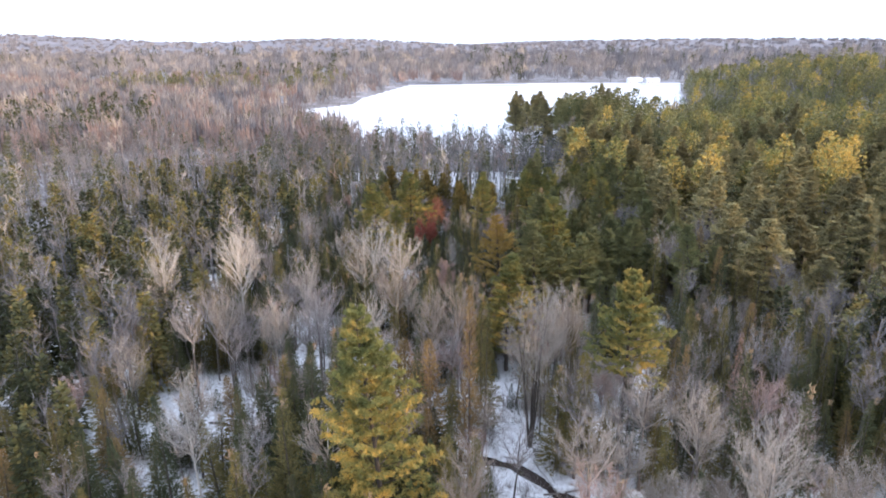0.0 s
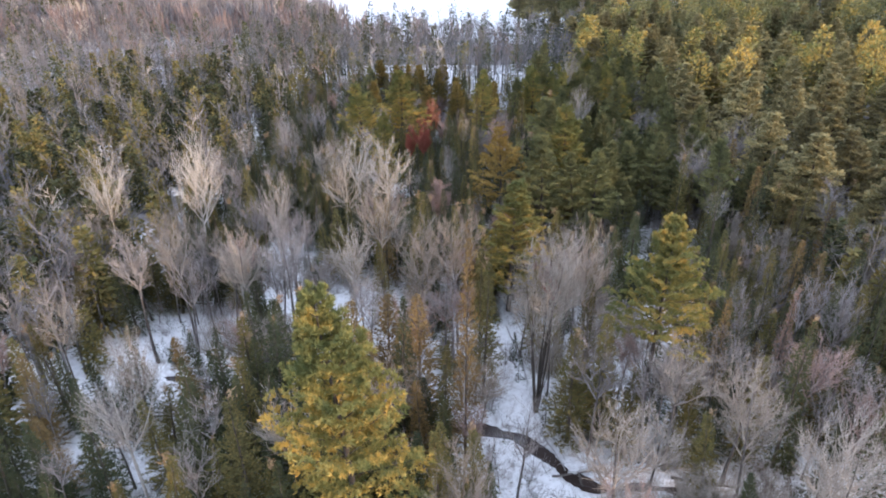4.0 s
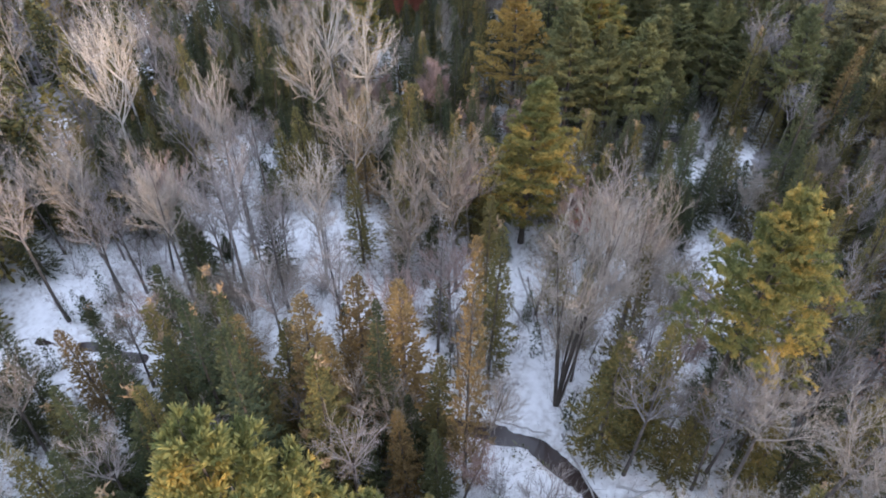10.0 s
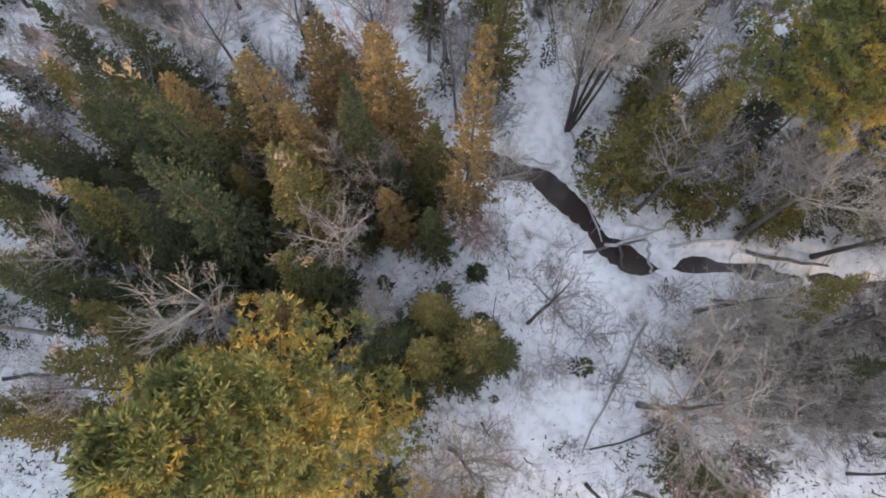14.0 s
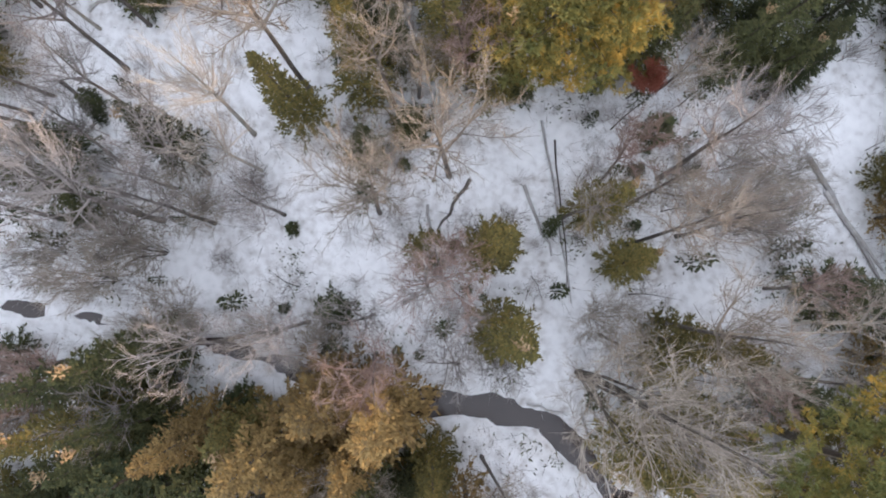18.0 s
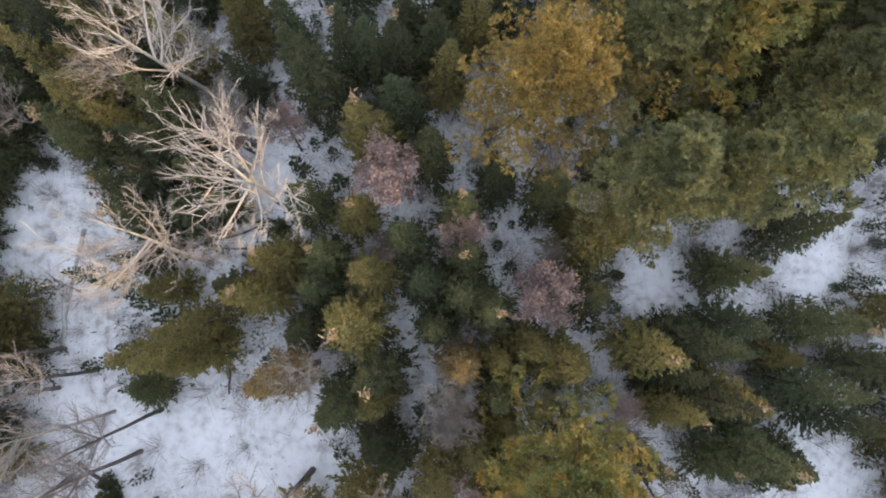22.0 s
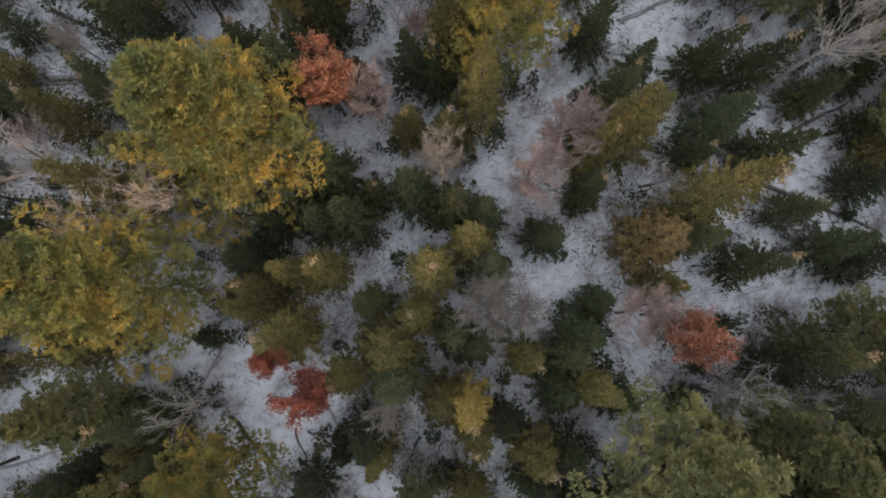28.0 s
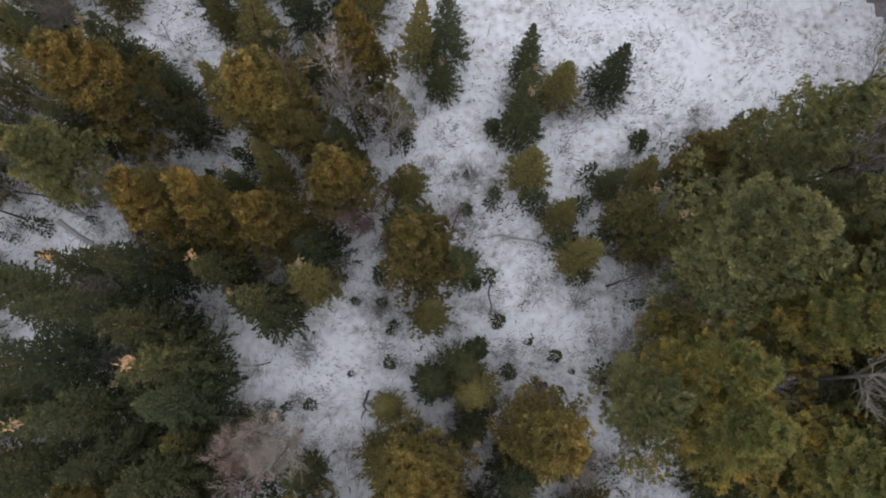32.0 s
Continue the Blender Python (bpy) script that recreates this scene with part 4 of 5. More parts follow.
plant(PINKRED, 3.8, 34.0, 9, 1.8)
plant(PINKRED, -4.2, 40.5, 10, 1.7)
plant(HAZE, -1.2, 28.0, 9, 1.7)
plant(HAZE, -0.4, 37.3, 8, 1.4)
plant(HAZE, -7.2, 54.2, 6, 1.6)
plant(HAZE, 10.2, 66.4, 9, 1.9)
plant(HAZE, 2.3, 67.1, 9.5, 2.3)
plant(HAZE, 4.8, 73.9, 9, 1.8)
plant(HAZE, -0.5, 75.2, 9, 1.5)
plant(HAZE, 6.5, 76.2, 9.5, 2.1)
plant(HAZE, -14.5, 85.7, 9, 2.2)
plant(HAZE, -10.7, 90.0, 8, 2)
plant(HAZE, -8.9, 90.8, 9, 2)
plant(PINE, 9.0, 39.2, 16, 3.6)
plant(PINE, 15.8, 41.3, 14, 3.2)
plant(PINE, 18.1, 44.9, 14, 3)
plant(PINE, 9.2, 47.0, 14, 3)
plant(PINE, 14.8, 51.1, 13, 2.4)
plant(PINE, 18.0, 52.7, 14, 2.6)
plant(PINE, 10.5, 52.9, 17, 3.2)
plant(PINE, 11.7, 58.1, 16, 4.4)
plant(PINE, -19.1, 62.1, 12, 2.4)
plant(PINE, 20.4, 85.2, 12, 2.6)
plant(PINE, -17.9, 85.3, 11, 2.2)
plant(PINE, 17.7, 86.6, 12, 2.8)
plant(PINE_GOLD, 17.8, 90.8, 14, 3.6)
plant(PINE_GOLD, 12.9, 92.0, 14, 3.4)
plant(PINE, 9.5, 93.1, 12, 2.4)
plant(PINE_GOLD, 12.5, 94.9, 14, 3)
plant(PINE_GOLD, 17.5, 97.2, 14, 3.2)
plant(PINE, 14.4, 100.2, 15, 4.2)
plant(PINE, 18.7, 102.1, 13, 2.6)
plant(PINE, -21.3, 105.4, 12, 2.4)
plant(PINE, 19.2, 107.4, 12, 2.8)
plant(LARCH, 4.0, 44.4, 15.5, 4.4)
plant(RUSTBARE, 12.2, 65.1, 10, 1.5)
plant(RUSTBARE, -6.6, 79.2, 11, 1.5)
plant(LARCHSP, 0.8, 61.6, 11, 1.6)
plant(BROWNPINE, -8.0, 85.4, 12.5, 2.7)
plant(BROWNPINE, -17.8, 88.2, 13, 2.2)
plant(BROWNPINE, -1.4, 88.9, 12.5, 2.9)
plant(BROWNPINE, 4.6, 91.2, 12, 2.5)
plant(BROWNPINE, -1.6, 101.3, 11, 2.5)
plant(BROWNPINE, -9.1, 102.3, 12, 2)
plant(BROWNPINE, -12.3, 102.5, 13, 2)
plant(BROWNPINE, -15.5, 103.0, 13, 2.4)
plant(BROWNPINE, -6.3, 104.6, 12, 2.2)
plant(BROWNPINE, 14.6, 106.6, 8, 1.8)
plant(BROWNPINE, -10.5, 109.6, 12, 2.8)
plant(BROWNPINE, -19.1, 110.1, 13, 3)
plant(BROWNPINE, -4.7, 111.0, 13, 1.8)

# clearings: place and radius
OPEN = []

OPEN.append((3.2, 1.6, 2))
OPEN.append((6.2, -2.1, 3))
OPEN.append((4.3, -6.3, 3.5))
OPEN.append((8.2, -5.7, 3))
OPEN.append((-5.3, -0.5, 1.8))
OPEN.append((3.4, 9.3, 2))
OPEN.append((11.0, 13.3, 3))
OPEN.append((-7.7, 14.8, 2.5))
OPEN.append((-15.8, 13.6, 2.5))
OPEN.append((-9.0, 18.0, 3))
OPEN.append((-4.6, 12.7, 2.5))
OPEN.append((1.0, 15.4, 3))
OPEN.append((2.3, 19.5, 2.5))
OPEN.append((-21.0, 24.6, 2))
OPEN.append((12.4, 13.1, 3))
OPEN.append((18.8, 17.8, 3))
OPEN.append((-13.3, 15.5, 2.5))
OPEN.append((1.1, 21.8, 2))
OPEN.append((5.9, 12.3, 1.5))
OPEN.append((-21.2, 22.4, 2.5))
OPEN.append((-22.2, 27.6, 2))
OPEN.append((1.2, 20.1, 3.5))
OPEN.append((-10.3, 17.4, 2.5))
OPEN.append((-15.6, 13.4, 2.5))
OPEN.append((-6.2, 14.2, 3))
OPEN.append((5.1, 20.3, 2))
OPEN.append((13.1, 21.2, 2))
OPEN.append((19.5, 21.7, 3))
OPEN.append((19.1, 14.7, 3))
OPEN.append((12.8, 13.9, 2.5))
OPEN.append((3.5, 10.6, 1.5))
OPEN.append((-25.4, 40.4, 2.5))
OPEN.append((-16.6, 27.9, 2.5))
OPEN.append((-23.0, 28.0, 2))
OPEN.append((-9.2, 23.1, 2.5))
OPEN.append((-1.8, 20.3, 2))
OPEN.append((-3.4, 31.4, 1.4))
OPEN.append((11.0, 34.9, 2))
OPEN.append((21.0, 35.8, 2.2))
OPEN.append((15.5, 20.7, 3))
OPEN.append((20.6, 22.6, 3))
OPEN.append((-0.2, 37.7, 1))
OPEN.append((-24.9, 36.9, 2))
OPEN.append((-13.8, 56.7, 1.7))
OPEN.append((-11.0, 54.1, 1.4))
OPEN.append((-16.9, 28.6, 1.2))
OPEN.append((-4.3, 30.9, 1.5))
OPEN.append((11.5, 34.2, 1.8))
OPEN.append((20.8, 35.0, 1.8))
OPEN.append((-26.6, 39.3, 2.2))
OPEN.append((-27.1, 29.8, 1.2))
OPEN.append((-10.5, 61.9, 2))
OPEN.append((-13.3, 57.0, 2.2))
OPEN.append((-24.0, 61.1, 1.8))
OPEN.append((-12.6, 54.1, 2.2))
OPEN.append((-3.8, 54.6, 1.4))
OPEN.append((-0.0, 67.2, 1.2))
OPEN.append((5.4, 54.8, 1.2))
OPEN.append((7.4, 51.6, 1))
OPEN.append((-27.8, 56.9, 1.2))
OPEN.append((-11.2, 41.0, 1.4))
OPEN.append((-16.5, 65.2, 2.2))
OPEN.append((-11.2, 59.6, 2))
OPEN.append((-5.5, 83.0, 1.5))
OPEN.append((-6.3, 77.5, 1.6))
OPEN.append((4.9, 78.1, 2))
OPEN.append((2.7, 75.2, 1.5))
OPEN.append((8.5, 69.0, 1.2))
OPEN.append((17.3, 68.2, 1.7))
OPEN.append((22.7, 76.0, 2.2))
OPEN.append((23.2, 71.7, 2.2))
OPEN.append((-26.1, 59.8, 1.7))
OPEN.append((11.5, 64.1, 1.3))
OPEN.append((-0.3, 67.8, 1.2))
OPEN.append((13.4, 83.9, 1.7))
OPEN.append((17.3, 81.6, 1.3))
OPEN.append((-7.1, 96.3, 2.7))
OPEN.append((-5.4, 82.7, 1.5))
OPEN.append((10.1, 91.5, 2.2))
OPEN.append((12.6, 88.3, 2.2))
OPEN.append((13.0, 85.4, 1.7))
OPEN.append((-3.3, 85.2, 1))
OPEN.append((17.9, 83.7, 1.3))
OPEN.append((21.4, 77.8, 2.2))
OPEN.append((22.0, 75.0, 2.2))
OPEN.append((-14.6, 85.0, 1.3))
OPEN.append((-12.4, 94.7, 2.2))
OPEN.append((-8.2, 95.9, 3))
OPEN.append((-11.3, 94.2, 2.2))
OPEN.append((3.0, 97.1, 2.2))
OPEN.append((6.8, 97.8, 2.4))
OPEN.append((4.8, 100.6, 1.8))
OPEN.append((0.1, 109.1, 2.7))
OPEN.append((1.9, 113.0, 2.2))
OPEN.append((7.4, 107.3, 2.7))
OPEN.append((16.9, 113.9, 5))
OPEN.append((20.9, 116.8, 5))
OPEN.append((-1.5, 117.8, 2.4))
OPEN.append((11.2, 110.4, 2.7))
OPEN.append((-6.0, 92.2, 1.4))
OPEN.append((24.8, 118.0, 4))
OPEN.append((-24.3, 102.2, 1.6))
OPEN.append((11.8, 89.7, 1.6))
OPEN.append((-20.9, 25.3, 2))
OPEN.append((-10.2, 22.1, 2))
OPEN.append((18.3, 20.2, 3))
OPEN.append((-28.0, 9.0, 2.2))
OPEN.append((3.2, 13.4, 1.2))
OPEN.append((6.5, -1.3, 3))
OPEN.append((-33.9, 17.1, 3))
OPEN.append((-27.8, 8.8, 2.5))
OPEN.append((-20.8, 27.8, 1.5))
OPEN.append((18.9, 25.9, 1.5))
OPEN.append((4.0, 6.9, 2))
OPEN.append((-30.0, 19.5, 2.4))
OPEN.append((-43.0, 11.9, 2.4))
OPEN.append((-32.3, 3.5, 2.2))
OPEN.append((-26.2, 7.5, 2))
OPEN.append((3.2, 14.3, 1.6))
OPEN.append((33.0, 7.4, 2))
OPEN.append((-33.6, 14.7, 2.2))
OPEN.append((-27.7, 8.4, 2.2))
OPEN.append((-33.5, 10.3, 2))
OPEN.append((-21.6, 28.0, 1.8))
OPEN.append((-10.7, 21.2, 1.7))
OPEN.append((-3.8, 16.7, 1.5))
OPEN.append((3.4, 11.2, 1.5))
OPEN.append((19.0, 23.5, 1.8))
OPEN.append((27.3, 39.0, 2))
OPEN.append((-22.9, 3.6, 1.6))
OPEN.append((-26.1, 38.1, 2.2))
OPEN.append((-24.8, 61.6, 2))
OPEN.append((-14.4, 59.2, 2))
OPEN.append((-16.9, 50.6, 1.8))
OPEN.append((-11.7, 41.1, 1.8))
OPEN.append((-3.8, 55.3, 1.6))
OPEN.append((5.4, 54.7, 1.4))
OPEN.append((-0.2, 37.6, 1.3))
OPEN.append((20.4, 34.9, 1.6))
OPEN.append((-26.3, 37.3, 2.2))
OPEN.append((-22.8, 32.7, 2.2))
OPEN.append((-16.4, 28.9, 2))
OPEN.append((-24.3, 27.1, 1.8))
OPEN.append((-3.7, 31.7, 1.5))
OPEN.append((-7.7, 27.1, 1.4))
OPEN.append((-17.7, 25.3, 2))
OPEN.append((-8.8, 18.3, 2))
OPEN.append((1.4, 18.1, 2.4))
OPEN.append((19.9, 21.7, 2))
OPEN.append((20.3, 35.8, 2))
OPEN.append((10.8, 34.9, 1.6))
OPEN.append((-14.3, 13.9, 2))
OPEN.append((1.9, 14.6, 2))
OPEN.append((-5.9, -0.8, 1.4))
OPEN.append((-15.9, -3.4, 1.3))
OPEN.append((-8.2, 95.6, 1.8))
OPEN.append((-12.0, 94.9, 2))
OPEN.append((1.9, 97.8, 1.8))
OPEN.append((3.7, 102.1, 2))
OPEN.append((-6.0, 92.9, 1.4))
OPEN.append((19.0, 116.8, 3))
OPEN.append((0.1, 109.9, 2))


OPEN += [(-11.5, 61.5, 2.5), (-10.0, 60.0, 2.5), (-12.5, 63.0, 2), (4.0, 118.0, 4), (9.0, 116.0, 3), (14.0, 118.0, 4), (-13.0, 25.0, 3), (-16.5, 24.6, 2.5), (-10.5, 26.4, 2)]

rng = np.random.default_rng(11)
# ---- the rest of the wood ----
def free(x, y, gap, margin=0.0):
    if stream_off(x, y) < 2.2:
        return False
    for ox, oy, orad in OPEN:
        if math.hypot(x - ox, y - oy) < orad + margin:
            return False
    for px, py, pr in PLANTED:
        if abs(px - x) < 6 and math.hypot(px - x, py - y) < max(gap, pr):
            return False
    return True


def hides(x, y, h, r):
    """Whether a tree here would lean over a clearing as seen from high above the middle line."""
    for k in (0.45, 0.9):
        xx = x + (x + 1.5) * (38 / (38 - h * k) - 1)
        rr = r * (1.1 - k * 0.8)
        if any(abs(xx - ox) < 6 and math.hypot(xx - ox, y - oy) < orad * 0.85 + rr * 0.6 for ox, oy, orad in OPEN):
            return True
    return False


def mix(x, y):
    """Which kinds grow where (kind, height, crown, share): bare trees by the stream, dark conifers beyond, pines along the right."""
    if x < -3 and y < 7:
        return [(SPRUCE, 11, 2.0, 50), (CEDAR, 11, 1.9, 28), (BROWN, 11, 1.9, 6), (GREY, 12, 2.2, 16)]
    if x > 19 and 2 < y < 24:
        return [(SPRUCE, 13, 2.0, 34), (CEDAR, 13, 1.9, 34), (BROWN, 12, 1.8, 22), (GREY, 13, 2.2, 16)]
    if y < 24:
        return [(GREY, 14, 2.3, 34), (TAN, 14, 2.6, 20), (PALE, 14, 2.8, 8), (PINK, 14, 2.3, 10), (SPRUCE, 11, 1.8, 12), (CEDAR, 11, 1.7, 10), (SAPLING, 7, 1.3, 20)]
    if x > 13 and y > 38:
        return [(PINE, 15, 3.2, 40), (PINE_GOLD, 15, 3.2, 6), (SPRUCE, 10, 1.9, 30), (CEDAR, 10, 1.8, 15), (GREY, 12, 2.2, 10)]
    if x < -14 and y < 75:
        return [(GREY, 14, 2.4, 14), (TAN, 13, 2.4, 4), (SPRUCE, 11, 2.0, 46), (CEDAR, 11, 1.9, 26), (PALE, 15, 2.8, 3)]
    return [(SPRUCE, 9.5, 1.9, 46), (CEDAR, 9.5, 1.8, 24), (GREY, 10, 1.8, 6), (SAPLING, 6, 1.2, 10), (HAZE, 8.5, 1.6, 14)]


count = 0
for _ in range(14000):
    if count >= 860:
        break
    x, y = rng.uniform(-37, 37), rng.uniform(-20, 128)
    if y < 0 and x > -2 and rng.uniform() < 0.4 or x < -20 and y < 18 and rng.uniform() < 0.6:
        continue
    if not free(x, y, 1.25 if y > 24 else 1.5):
        continue
    choice = mix(x, y)
    w = np.array([c[3] for c in choice], float)
    kinds, hh, rr, _ = choice[rng.choice(len(choice), p=w / w.sum())]
    s = rng.uniform(0.6, 1.0)
    if y > 24 and not free(x, y, 1.25, 1.6 if rr > 2.5 else 0.5) or y > 10 and hides(x, y, hh * s, rr):
        continue
    plant(kinds, x, y, hh * s, rr * rng.uniform(0.8, 1.05) * (0.3 + 0.7 * s), gap=1.45, tilt=(rng.normal(0, 2.5), rng.normal(0, 2.5)))
    count += 1
for n, area, kinds_gap in ((210, (-44, 44, -6, 28), 1.25), (70, (-36, -12, 28, 62), 1.2)):
    count = 0
    for _ in range(5000):
        if count >= n:
            break
        x, y = rng.uniform(area[0], area[1]), rng.uniform(area[2], area[3])
        if x < -20 and y < 18 and rng.uniform() < 0.75 or not free(x, y, kinds_gap):
            continue
        choice = mix(x, y)
        w = np.array([c[3] for c in choice], float)
        kinds, hh, rr, _ = choice[rng.choice(len(choice), p=w / w.sum())]
        s = rng.uniform(0.5, 0.95)
        if y > 26 and hides(x, y, hh * s, rr):
            continue
        plant(kinds, x, y, hh * s, rr * (0.35 + 0.65 * s), gap=1.2, tilt=(rng.normal(0, 3), rng.normal(0, 3)))
        count += 1

# the pine stand on the right
count = 0
for _ in range(4000):
    if count >= 190:
        break
    x, y = rng.uniform(30, 135), rng.uniform(22, 185)
    if x < 36 and y < 127 or x > 30 + (y + 40) * 0.62 or any(math.hypot(px - x, py - y) < 4.6 for px, py, _ in PLANTED if abs(px - x) < 5):
        continue
    plant(PINE_MID, x, y, rng.uniform(12.5, 18), rng.uniform(3.5, 4.7), gap=4.2)
    count += 1
# cedars and spruces between the stream and the pine stand
count = 0
for _ in range(4000):
    if count >= 150:
        break
    x, y = rng.uniform(26, 74), rng.uniform(6, 60)
    if x > 38 + (y + 30) * 0.6 or not free(x, y, 2.2):
        continue
    kinds, hh, rr = ((CEDAR, 14, 1.9), (CEDAR, 13, 1.8), (SPRUCE, 14, 2.0), (BROWN, 12.5, 1.8), (GREY, 14, 2.4))[int(rng.integers(5))]
    s = rng.uniform(0.65, 1.05)
    plant(kinds, x, y, hh * s, rr * (0.3 + 0.7 * s), gap=2.0)
    count += 1
# a clump of tall old pines at the near side of the field
count = 0
for _ in range(400):
    if count >= 22:
        break
    d, a = rng.uniform(285, 345), rng.uniform(0.082, 0.238)
    x, y = -2 + d * math.sin(a), -42 + d * math.cos(a)
    if any(math.hypot(px - x, py - y) < 5 for px, py, _ in PLANTED if abs(px - x) < 6):
        continue
    plant(PINE_MID, x, y, rng.uniform(17, 22.5), rng.uniform(4.0, 5.5), gap=4.5)
    count += 1


# ---- undergrowth ----
for kinds, n, h0, h1, r0, gap in ((SHRUB, 150, 1.2, 2.6, 0.9, 0.9), (FIR, 110, 1.2, 3.2, 0.7, 0.9), (SAPLING, 190, 3.0, 6.5, 0.9, 0.8)):
    made = 0
    for _ in range(6000):
        if made >= n:
            break
        x, y = rng.uniform(-34, 32), rng.uniform(-14, 112)
        near_open = any(math.hypot(x - ox, y - oy) < orad * 0.75 for ox, oy, orad in OPEN)
        if stream_off(x, y) < 1.5 or (near_open and rng.uniform() < 0.8) or any(abs(px - x) < 2 and math.hypot(px - x, py - y) < gap for px, py, _ in PLANTED):
            continue
        h = rng.uniform(h0, h1)
        plant(kinds, x, y, h, r0 * h / h1 * rng.uniform(0.8, 1.5), gap=0.7, tilt=(rng.normal(0, 5), rng.normal(0, 5)))
        made += 1


def fallen(x0, y0, x1, y1, r):
    """A dead trunk lying on the snow, with stubs of broken limbs."""
    s = Soup()
    p, q = np.array([x0, y0, 0.0]), np.array([x1, y1, 0.0])
    path = p + (q - p) * np.linspace(0, 1, 7)[:, None]
    side = unit(np.cross(q - p, [0, 0, 1.0]))
    path = path + side * rng.normal(0, 0.06, 7)[:, None]
    path[:, 2] = ground_z(path[:, 0], path[:, 1]) + r * 0.6 + rng.uniform(0, 0.05, 7)
    s.tube(path, r * np.array([1.1, 1, 0.95, 0.88, 0.8, 0.7, 0.5]), 7)
    n = int(np.linalg.norm(q - p) * 0.9) + 2
    base, way = along(path, rng.uniform(0.2, 0.98, n))
    d = unit(way * 0.5 + side * rng.choice([-1, 1], (n, 1)) + np.c_[np.zeros((n, 2)), rng.uniform(0, 0.8, n)]) * rng.uniform(0.3, 1.1, (n, 1))
    s.spikes(base, d, r * 0.28)
    ob = new("fallen_log", s.mesh("fallen_log", M_LOG if len(bpy.data.objects) % 3 else M_BARK_GREY, True))
    return tagged(ob, "fallen weathered grey log lying in the snow", "log", "fallen logs")


# fallen logs: both ends and thickness
fallen(3.6, 22.1, 4.9, 11.9, 0.07)
fallen(4.3, 21.0, 4.8, 12.6, 0.05)
fallen(18.2, 20.0, 21.9, 13.0, 0.15)
fallen(19.1, 17.9, 22.1, 13.5, 0.13)
fallen(-0.5, 18.8, -2.3, 16.0, 0.1)
fallen(-2.9, 17.4, -2.3, 14.3, 0.08)
fallen(-3.3, 23.0, -0.9, 22.8, 0.12)
fallen(-23.4, 24.6, -20.8, 22.6, 0.12)
fallen(-24.3, 35.2, -24.3, 31.2, 0.13)
fallen(7.0, 1.2, 10.4, 2.2, 0.11)
fallen(7.8, 1.4, 7.9, -0.1, 0.1)
fallen(9.4, 1.3, 9.4, -0.3, 0.09)
fallen(10.5, 1.2, 16.5, 1.9, 0.1)
fallen(12.5, -1.9, 17.3, -2.3, 0.14)
fallen(5.5, 8.1, 7.0, 2.6, 0.06)
fallen(9.0, -3.1, 5.1, -9.8, 0.08)
fallen(5.5, -9.8, 15.0, -6.8, 0.05)
fallen(10.5, -7.2, 10.6, -9.8, 0.07)
fallen(2.4, 6.5, 4.6, 5.9, 0.06)
fallen(-25.7, -5.8, -21.5, -5.6, 0.1)
fallen(-23.2, 38.6, -24.7, 31.0, 0.11)
fallen(11.4, 19.9, 10.0, 17.0, 0.08)
fallen(-14.2, 31.9, -14.3, 28.5, 0.09)
fallen(-10.8, 56.2, -12.0, 52.3, 0.11)
fallen(-10.1, 52.9, -12.4, 51.6, 0.1)
fallen(-16.6, 37.3, -12.4, 38.6, 0.1)
fallen(-21.9, 28.7, -19.9, 29.7, 0.1)
fallen(-10.0, 52.9, -12.9, 51.2, 0.12)
fallen(-16.0, 50.0, -18.8, 48.8, 0.11)
fallen(-21.0, 58.2, -21.0, 54.6, 0.09)
fallen(-22.1, 57.1, -17.8, 56.2, 0.11)
fallen(-15.8, 57.0, -14.8, 54.5, 0.08)
fallen(-16.7, 50.6, -12.9, 50.0, 0.08)
fallen(-5.9, 56.1, -7.3, 53.6, 0.08)
fallen(-13.6, 60.5, -10.8, 57.2, 0.13)
fallen(-14.1, 64.6, -16.3, 61.0, 0.11)
fallen(-18.1, 63.8, -15.5, 61.7, 0.1)
fallen(-25.4, 86.3, -20.8, 84.1, 0.14)
fallen(-27.9, 81.3, -23.4, 81.4, 0.15)
fallen(-27.6, 57.4, -23.5, 58.8, 0.1)
fallen(-9.8, 59.6, -9.0, 57.8, 0.07)
fallen(-7.7, 61.1, -6.6, 58.8, 0.08)
fallen(20.7, 73.1, 25.8, 69.4, 0.12)
fallen(21.0, 77.4, 25.4, 79.5, 0.12)
fallen(-14.8, 57.8, -10.7, 58.7, 0.12)
fallen(-17.5, 64.7, -14.6, 65.6, 0.1)
fallen(-8.9, 59.5, -6.8, 59.0, 0.07)
fallen(-0.7, 66.4, 1.5, 64.5, 0.07)
fallen(-27.8, 81.6, -14.8, 82.1, 0.14)
fallen(-27.4, 81.2, -23.2, 81.7, 0.1)
fallen(10.5, 83.0, 17.5, 82.0, 0.1)
fallen(8.7, 88.1, 11.2, 90.4, 0.16)
fallen(18.1, 75.0, 26.8, 71.3, 0.14)
fallen(11.9, 92.2, 15.2, 94.8, 0.17)
fallen(11.0, 85.0, 14.9, 86.8, 0.15)
fallen(-4.9, 93.2, -5.3, 91.5, 0.07)
fallen(2.6, 102.9, 6.4, 102.4, 0.08)
fallen(-25.0, 103.6, -20.7, 100.7, 0.16)
fallen(2.6, 99.9, 2.5, 97.8, 0.06)
fallen(10.1, 88.4, 10.9, 90.4, 0.06)
fallen(5.3, 6.0, 6.9, 1.5, 0.08)
fallen(5.7, 0.8, 9.3, 1.6, 0.09)
fallen(2.4, 18.4, 4.0, 14.5, 0.1)
fallen(8.2, 2.4, 10.8, 2.1, 0.08)
fallen(14.8, 0.8, 19.4, 0.0, 0.11)


